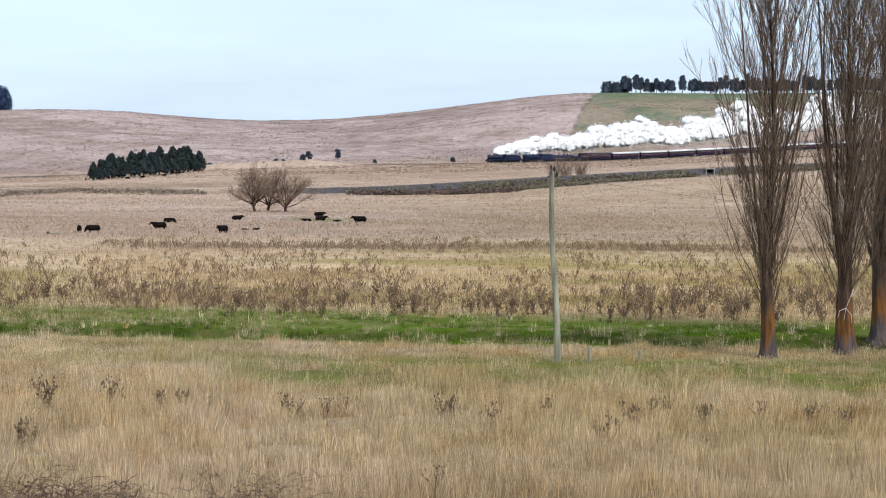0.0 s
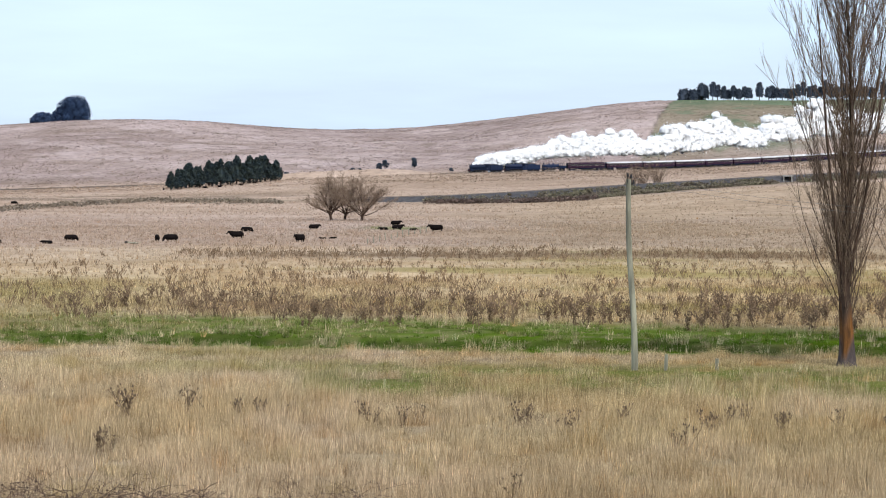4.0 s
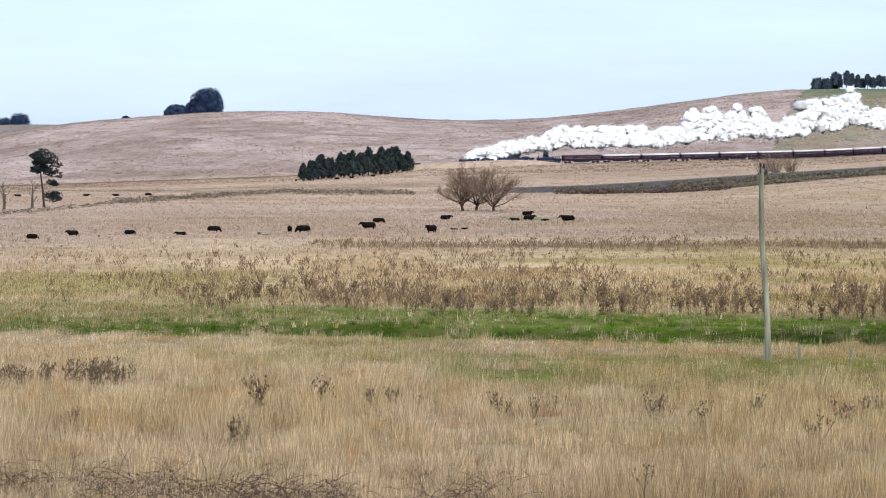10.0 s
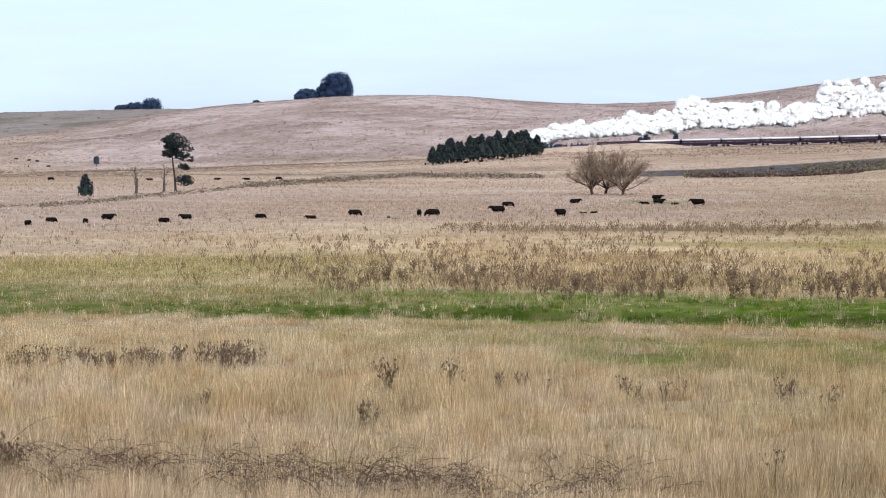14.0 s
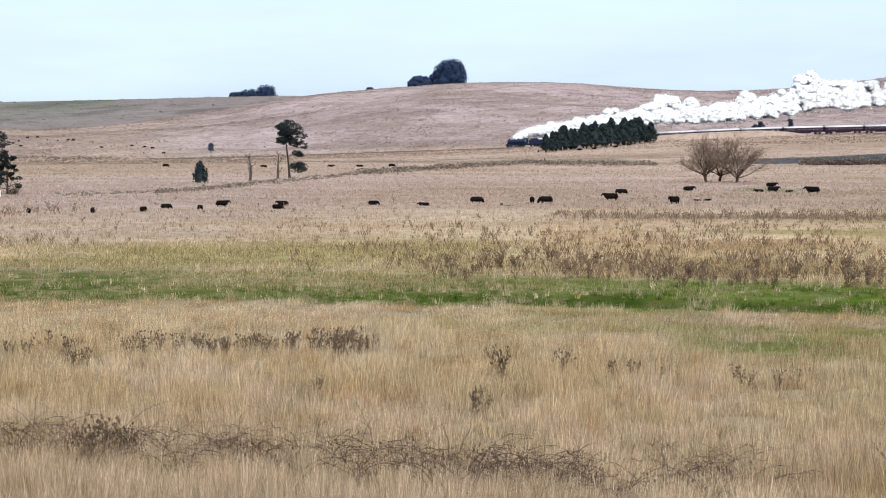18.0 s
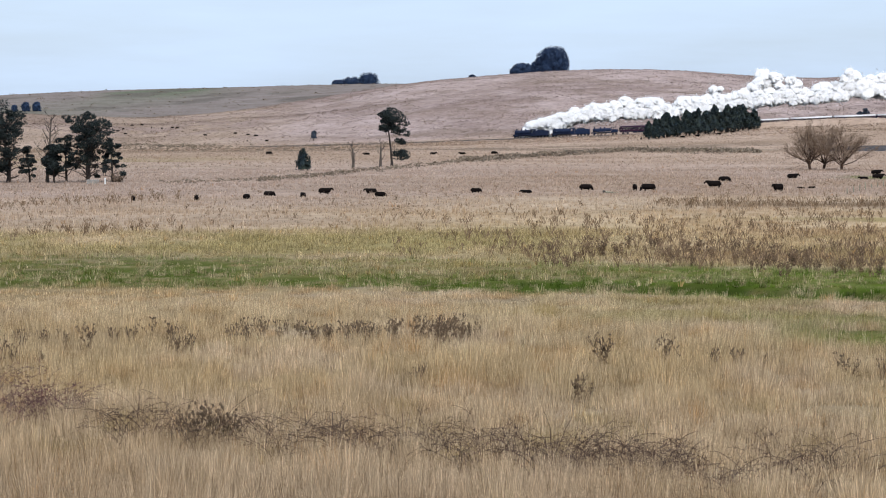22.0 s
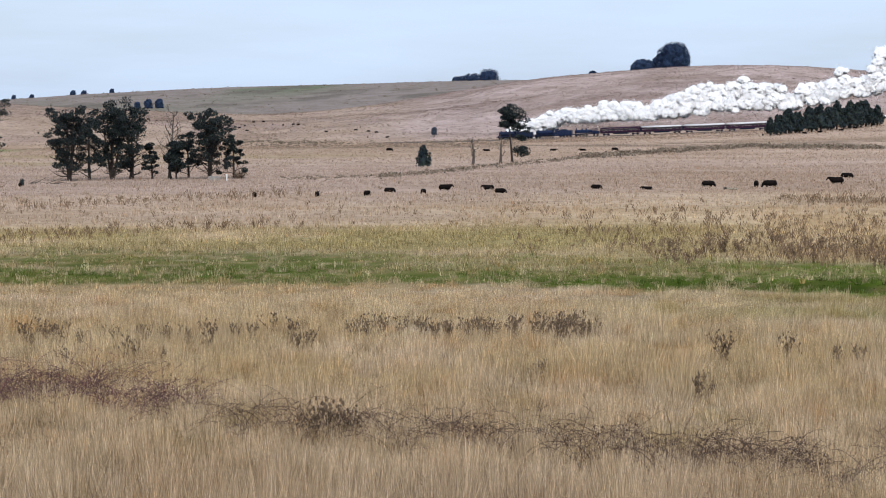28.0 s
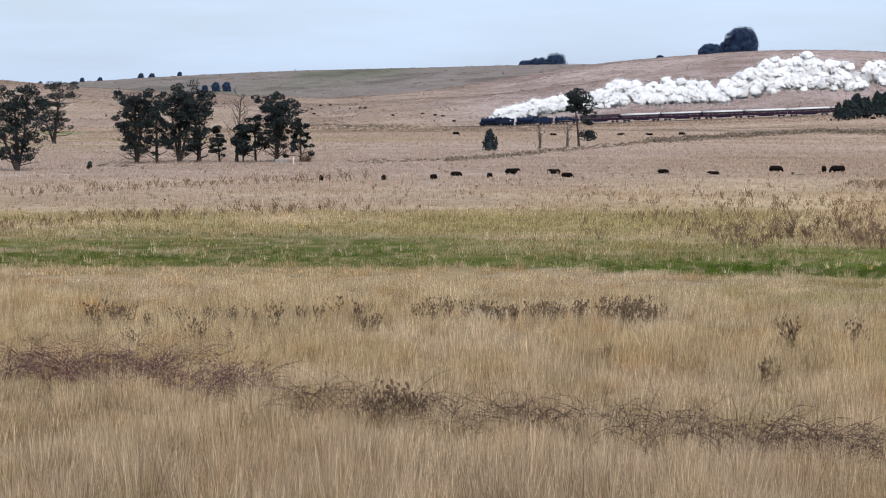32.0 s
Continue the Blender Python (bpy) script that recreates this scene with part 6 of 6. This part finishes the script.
# ---- steam ----
def make_steam():
    """A rolling white plume: rigid billows, each lifting off the track as the chimney passes it."""
    rn, rnd = np.random.default_rng(12), random.Random(12)
    m = bpy.data.materials.new("steam")
    m.use_nodes = True
    nt, ln = m.node_tree.nodes, m.node_tree.links
    b = nt["Principled BSDF"]
    b.inputs["Base Color"].default_value = (0.93, 0.935, 0.945, 1)
    b.inputs["Roughness"].default_value = 1
    b.inputs["Specular IOR Level"].default_value = 0
    tr = nt.new("ShaderNodeBsdfTranslucent")
    tr.inputs["Color"].default_value = (0.99, 0.99, 0.99, 1)
    mx = nt.new("ShaderNodeMixShader")
    mx.inputs[0].default_value = 0.12
    ln.new(b.outputs[0], mx.inputs[1])
    ln.new(tr.outputs[0], mx.inputs[2])
    tp = nt.new("ShaderNodeBsdfTransparent")
    mx2 = nt.new("ShaderNodeMixShader")
    tc = nt.new("ShaderNodeTexCoord")
    n1 = nt.new("ShaderNodeTexNoise")
    n1.inputs["Scale"].default_value, n1.inputs["Detail"].default_value = 3.0, 4
    rp = nt.new("ShaderNodeMapRange")
    rp.inputs["From Min"].default_value, rp.inputs["From Max"].default_value = 0.40, 0.66
    rp.inputs["To Min"].default_value, rp.inputs["To Max"].default_value = 0.0, 0.18
    ln.new(tc.outputs["Object"], n1.inputs["Vector"])
    ln.new(n1.outputs["Fac"], rp.inputs["Value"])
    ln.new(rp.outputs["Result"], mx2.inputs[0])
    ln.new(mx.outputs[0], mx2.inputs[1])
    ln.new(tp.outputs[0], mx2.inputs[2])
    ln.new(mx2.outputs[0], nt["Material Output"].inputs["Surface"])
    shapes = []
    unit = []
    for level in (2, 1):
        bm = bmesh.new()
        bmesh.ops.create_icosphere(bm, subdivisions=level, radius=1)
        unit.append((np.array([v.co[:] for v in bm.verts]), np.array([[v.index for v in fc.verts] for fc in bm.faces])))
        bm.free()
    for k in range(12):                                           # a heart, curls round it and a haze of fine shreds
        g = Geo()
        g.add(unit[0][0] * (0.84, 0.82, 0.80) + rn.normal(0, 0.01, unit[0][0].shape), unit[0][1])
        for q in range(30):
            c = rn.normal(size=3)
            c /= np.linalg.norm(c)
            far = rn.uniform(0.62, 0.84)
            size = (0.34 - 0.3 * (far - 0.5)) * rn.uniform(0.6, 1.1)
            turn = rn.normal(0, 0.09, unit[1][0].shape)
            g.add((unit[1][0] + turn) * size * rn.uniform(0.75, 1.25, 3) + c * far * (1, 0.95, 0.9), unit[1][1])
        c = rn.normal(size=(400, 3))
        c /= np.linalg.norm(c, axis=1)[:, None]
        c *= (0.70 + np.abs(rn.normal(0, 0.25, (400, 1)))) * (1 + 0.15 * np.sin(c[:, :1] * 5 + k) + 0.12 * np.sin(c[:, 2:] * 7 + 2 * k))
        shred = c[:, None] + rn.normal(0, 0.055, (400, 3, 3))
        inward = (np.cross(shred[:, 1] - shred[:, 0], shred[:, 2] - shred[:, 0]) * c).sum(1) < 0
        shred[inward] = shred[inward][:, ::-1]
        g.add(shred.reshape(-1, 3), np.arange(1200).reshape(-1, 3))
        me = g.data("puff")
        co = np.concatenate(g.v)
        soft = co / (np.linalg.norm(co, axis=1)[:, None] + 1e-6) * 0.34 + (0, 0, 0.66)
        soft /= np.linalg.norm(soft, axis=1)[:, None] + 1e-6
        me.normals_split_custom_set_from_vertices([tuple(n) for n in soft])      # normals tilted upward, so lower faces shade nearly as bright as the top
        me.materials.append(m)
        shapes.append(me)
    plume = thing("steam_plume", "billowing white steam trailing from the leading locomotive", "steam")
    puffs = []
    count = 1600
    arc0, arc1 = front_arc(-17.0), front_arc(31.8)
    for k in range(count):
        s = arc0 + (arc1 - arc0) * (k + rnd.uniform(0.0, 1.0)) / count - 2.0
        big = rnd.uniform(1.7, 2.6) if k % 2 else rnd.uniform(2.4, 4.0)
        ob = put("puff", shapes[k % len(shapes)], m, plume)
        ob.scale = (big * 1.3, big * 1.1, big)
        puffs.append((ob, s, big, rnd.random(), rnd.uniform(0, 360), rnd.uniform(-30, 30), rnd.gauss(0, 1)))
    return puffs


PUFFS = make_steam()


def surge(s):
    """How strongly the plume billows at a place along the line, about -1 to 1."""
    return 0.5 * math.sin(s * 0.083 + 1.3) + 0.32 * math.sin(s * 0.19 + 0.4) + 0.24 * math.sin(s * 0.47) + 0.08 * math.sin(s * 1.1 + 2)


def puff_rows(s, big, level, turn, roll, stray):
    t0 = float(np.interp(s + 2.0, PASS[1], PASS[0])) + 0.05 * big + 0.6 * max(0.0, big - 2.2)
    base, heading = Vector(on_track(s)), ride(s).to_3x3()
    side, ahead = heading @ Vector((0, -1, 0)), heading @ Vector((1, 0, 0))      # away from the viewer; along the line
    wave = surge(s)
    shear = 0.9 * math.cos(s * 0.083 + 1.3) + 0.5 * math.cos(s * 0.31)            # old steam gathers into clouds with gaps between

    def at(t):
        age = t - t0
        old = min(1.0, max(0.0, age) / 9)
        high = float(np.interp(age, (0, 0.5, 1.3, 2.8, 4.2, 8.0, 12, 17, 30), (5.5, 8.3, 11.2, 14.2, 16.8, 20.0, 24, 28.5, 38))) * (1 + (0.10 + 0.24 * old) * wave * min(1, max(0, age) / 2.5))
        low = float(np.interp(age, (0, 1.3, 4, 8, 12, 17, 30), (3.7, 4.6, 5.6, 6.5, 9.5, 13, 21))) * (1 + 0.2 * wave * old)
        z = low + big + max(0.0, high - low - 2 * big) * level ** 1.15
        z = min(z, high - 0.9 * big)
        if age < 0.3:
            z = float(np.interp(age, (-0.15, 0.3), (-big - 2.4, z)))
        p = base + side * (1.2 + big + 2.2 * old * level) + ahead * (stray * 2.4 * old + shear * (max(0.0, age - 3) * 0.24 + max(0.0, age - 8) * 0.25)) + Vector((0, 0, z))
        return Matrix.Translation(p) @ pose(0, 0, 0, roll * max(0, age) / 12, 0.6 * roll * max(0, age) / 12, turn)

    keys = [t for t in (t0 - 0.15, t0 + 0.3, t0 + 0.8, t0 + 1.5, t0 + 2.8, t0 + 4.5, t0 + 8, t0 + 12, t0 + 17) if 0.04 < t < 31.96]
    return [(t, at(t)) for t in [0.0, *keys, 32.0]]


_ts = np.arange(-20, 36, 0.25)
PASS = (_ts, np.array([front_arc(t) for t in _ts]))


# ---- weeds ----
def thistle_mesh(seed, height, stems=(2, 5)):
    """A dead thistle: branching stems with round seed heads and a few curled leaves."""
    rnd, rn = random.Random(seed), np.random.default_rng(seed)
    st, hd = Geo(), Geo()
    for k in range(rnd.randint(*stems)):
        a = rnd.uniform(0, 6.28)
        p = wander((rnd.gauss(0, 0.05), rnd.gauss(0, 0.05), -0.03), (0.3 * math.cos(a), 0.3 * math.sin(a), 1), height * rnd.uniform(0.7, 1.0), 5, 0.1, 0.03, rnd)
        st.tube(p, np.linspace(0.013, 0.007, len(p)), 4)
        tips = [p[-1]]
        for _ in range(rnd.randint(4, 7)):
            b = rnd.uniform(0, 6.28)
            q = wander(along(p, rnd.uniform(0.35, 0.95)), (0.75 * math.cos(b), 0.75 * math.sin(b), 0.9), height * rnd.uniform(0.15, 0.36), 3, 0.12, 0.1, rnd)
            st.tube(q, np.linspace(0.008, 0.005, len(q)), 3)
            tips.append(q[-1])
        for tip in tips:
            r = rnd.uniform(0.022, 0.04)
            hd.tube([tip + (0, 0, -r), tip + (0, 0, -r * 0.4), tip + (0, 0, r * 0.5), tip + (0, 0, r * 1.3)], [0.004, r, r * 0.9, r * 0.35], 6)
        for _ in range(3):
            hd.add(*leaves(rn, along(p, rnd.uniform(0.1, 0.8)), (0.07, 0.07, 0.06), 2, 0.11, 0.5))
    st.v, st.f, st.n = st.v + hd.v, st.f + [f + st.n for f in hd.f], st.n + hd.n
    return st.data("thistle", False)


def make_thistles():
    kinds = [thistle_mesh(300 + k, 0.95, (2, 5) if k < 8 else (3, 6)) for k in range(16)]
    rnd = random.Random(21)

    def plant(az, el, size, group, label, material=M_THISTLE):
        m = Matrix.Translation(meet(az, el, near=52)) @ pose(0, 0, 0, 0, 0, rnd.uniform(0, 360)) @ Matrix.Scale(size, 4)
        far = material is M_FARTHISTLE
        tagged(put("thistle", kinds[rnd.randrange(8) + 8 * far], material, None, m), label, "thistle", group)

    near = [(-9.16, -5.75, 1.25), (-7.47, -5.80, 0.95), (-6.03, -5.85, 0.9), (-5.38, -5.86, 0.75), (-3.60, -5.97, 0.95), (-2.70, -6.0, 0.8), (-0.02, -5.97, 0.95), (1.24, -6.18, 0.95),
            (4.28, -6.2, 1.1), (5.26, -6.0, 1.05), (-0.14, -7.75, 0.85), (-9.74, -6.6, 0.95), (2.43, -5.95, 0.9), (9.44, -6.1, 0.95), (-13.51, -6.2, 0.7), (-19.0, -5.45, 0.95),
            (-13.48, -6.1, 0.7), (-23.19, -5.68, 1.15), (-22.28, -5.68, 0.6), (3.9, -6.5, 1.0), (6.2, -5.98, 0.9), (7.4, -6.0, 0.85), (-7.8, -5.72, 1.1), (-6.6, -5.8, 1.0),
            (-9.2, -5.70, 0.9), (0.25, -5.95, 0.8), (5.0, -5.98, 0.95), (8.6, -6.0, 0.8), (-18.75, -7.5, 1.05), (-18.3, -7.55, 1.25), (-17.95, -7.6, 1.1), (-24.6, -5.75, 0.8), (-2.3, -5.9, 0.7)]
    for az, el, size in near:
        plant(az, el, size, "foreground thistles", "dead brown thistle standing in tall dry grass")
        if rnd.random() < 0.5:
            plant(az + rnd.uniform(-0.25, 0.25), el + rnd.uniform(-0.05, 0.05), size * 0.75, "foreground thistles", "dead brown thistle standing in tall dry grass")
    for k in range(74):                                          # the broken row to the west
        az = -25.6 + 13.5 * rnd.random()
        if rnd.random() < 0.35:
            az = rnd.uniform(-16, -12)
        plant(az, -5.2 + rnd.gauss(0, 0.07), rnd.uniform(0.7, 1.1), "thistle row", "dead thistle in a broken dark row")
    thickets = (-3.3, -1.2, -0.5, 0.9, 1.9, 2.2, 3.8, 4.6, 4.9, 5.9, 6.7, 7.1, 8.3, 8.7)
    for k in range(250):                                         # beyond the green strip
        az = rnd.uniform(-11, 10.3)
        if az > -4 and k % 3:                                    # thickets of them
            az = thickets[k % len(thickets)] + rnd.gauss(0, 0.42)
        el = -3.60 + 0.42 * rnd.random() ** 1.5 + (0.25 if az < -6 else 0) + rnd.gauss(0, 0.06)
        plant(az, el, rnd.uniform(0.65, 1.35) * (1.1 if az > -4 else 1), "thistles beyond the ditch", "tall dead thistle on the far side of the ditch", M_FARTHISTLE)
    # the rest, uncounted
    st = Geo()
    for k in range(2400):
        u = rnd.random()
        if u < 0.6:
            az, el = rnd.uniform(-15, 11), rnd.uniform(-3.55, -2.2)
            if rnd.random() < (-7 - az) / 9:
                continue
        elif u < 0.8:
            az, el = rnd.uniform(-8, 11), -1.98 + rnd.gauss(0, 0.06)
        elif u < 0.88:
            az = rnd.uniform(-28, -19)
            el = -2.02 + 0.045 * (az + 24) + rnd.gauss(0, 0.035) if rnd.random() < 0.55 else -2.78 + 0.055 * (az + 24) + rnd.gauss(0, 0.05)
        else:
            az, el = rnd.uniform(-28, 6), -1.5 - 1.1 * rnd.random()
        if fbm(np.array(az * 4), np.array(el * 9), 3.0, 2, 41) < -0.15 and u < 0.6:
            continue
        p = np.array(spot(az, EYE / math.tan(radians(-el))))
        big = rnd.uniform(0.35, 0.85) * (0.6 if u > 0.88 else 1)
        for _ in range(7):
            a = rnd.uniform(0, 6.28)
            q = p + (rnd.gauss(0, 0.1), 0, 0)
            tip = q + (0.45 * big * math.cos(a), 0.45 * big * math.sin(a), big * rnd.uniform(0.7, 1.1))
            st.tube([q, q * 0.5 + tip * 0.5 + (0, 0, 0.08), tip, tip + (0, 0, 0.08)], [0.014, 0.012, 0.032, 0.012], 3)
    tagged(put("distant_thistles", st.data("distant_thistles", False), M_FARTHISTLE), "scattered dead brown thistles over the pasture", "thistles", kind="stuff")


def make_brambles():
    rnd, rn = random.Random(31), np.random.default_rng(31)
    rows = [(-27.6, -26.2, -6.3, -6.3, 1.2, 1), (-26.3, -24.0, -6.45, -6.55, 1.15, 1), (-24.2, -21.6, -6.6, -7.0, 1.15, 1), (-20.6, -18.2, -7.3, -7.5, 1.15, 0), (-18.4, -15.2, -7.55, -7.75, 1.15, 0), (-15.4, -12.0, -7.75, -8.0, 1.1, 0),
            (-12.2, -8.6, -8.0, -8.25, 1.05, 0), (-8.8, -5.6, -8.3, -8.6, 1.0, 0), (-5.4, -3.0, -8.1, -8.2, 0.8, 0), (-10.6, -7.0, -8.05, -8.1, 0.8, 0)]
    for a0, a1, e0, e1, high, red in rows:
        centre = meet((a0 + a1) / 2, (e0 + e1) / 2, near=45)
        t = thing("bramble_patch", "tangled leafless bramble with red-brown arching canes" if red else "tangled dark bramble canes arching over dry grass", "bramble", "bramble hedge", Matrix.Translation(centre))
        canes, lf = Geo(), Geo()
        n = int((150 if red else 62) * (a1 - a0) / 3)
        for k in range(int(2.5 * (a1 - a0))):                     # long single canes arching clear of the rest
            f = rnd.random()
            p = np.array(meet(a0 + (a1 - a0) * f, e0 + (e1 - e0) * f, near=45) - centre)
            a = rnd.choice((0, math.pi)) + rnd.gauss(0, 0.5)
            c = wander(p, (0.55 * math.cos(a), 0.55 * math.sin(a), 1.3), rnd.uniform(1.5, 2.4) * high, 12, 0.08, -0.17, rnd)
            canes.tube(c, np.linspace(0.011, 0.006, len(c)), 4)
        for k in range(n):
            f = rnd.random()
            p = np.array(meet(a0 + (a1 - a0) * f, e0 + (e1 - e0) * f + 0.18 * math.sin(9 * f + a0) + rnd.gauss(0, 0.10), near=45) - centre)
            a = rnd.uniform(0, 6.28)
            ln = rnd.uniform(0.9, 2.1) * high
            c = wander(p, (0.75 * math.cos(a), 0.75 * math.sin(a), 1.3), ln, 9, 0.10, -0.17, rnd)
            canes.tube(c, np.linspace(0.010, 0.005, len(c)), 3)
            for _ in range(2):
                q = along(c, rnd.uniform(0.3, 0.9))
                b = rnd.uniform(0, 6.28)
                s = wander(q, (math.cos(b), math.sin(b), 0.6), rnd.uniform(0.3, 0.7), 4, 0.15, -0.1, rnd)
                canes.tube(s, np.linspace(0.008, 0.004, len(s)), 3)
            if rnd.random() < (0.9 if red else 0.35):
                lf.add(*leaves(rn, along(c, rnd.uniform(0.2, 0.7)), (0.28, 0.2, 0.22), 9, 0.07))
        tagged(put("cane_tangle", canes.data("cane_tangle"), M_REDCANE if red else M_BRAMBLE, t), kind="stuff")
        tagged(put("dead_foliage", lf.data("dead_foliage", False), M_BRAMRED if red else M_BRAMBLE, t), kind="stuff")


make_thistles()
make_brambles()


def motions():
    for ob, behind in RAKE:
        walk(ob, [(t, ride(front_arc(t) - behind)) for t in range(0, 33)])
    for w, radius in SPIN:
        x, z = w.location.x, w.location.z
        s0 = front_arc(0)
        walk(w, [(k / 10, pose(x, 0, z) @ Matrix.Rotation((front_arc(k / 10) - s0) / radius, 4, "Y")) for k in range(0, 321)])
    for ob, *how in PUFFS:
        walk(ob, puff_rows(*how))
    for cow_on_foot, way in WALKERS:
        amble(cow_on_foot, way)


motions()
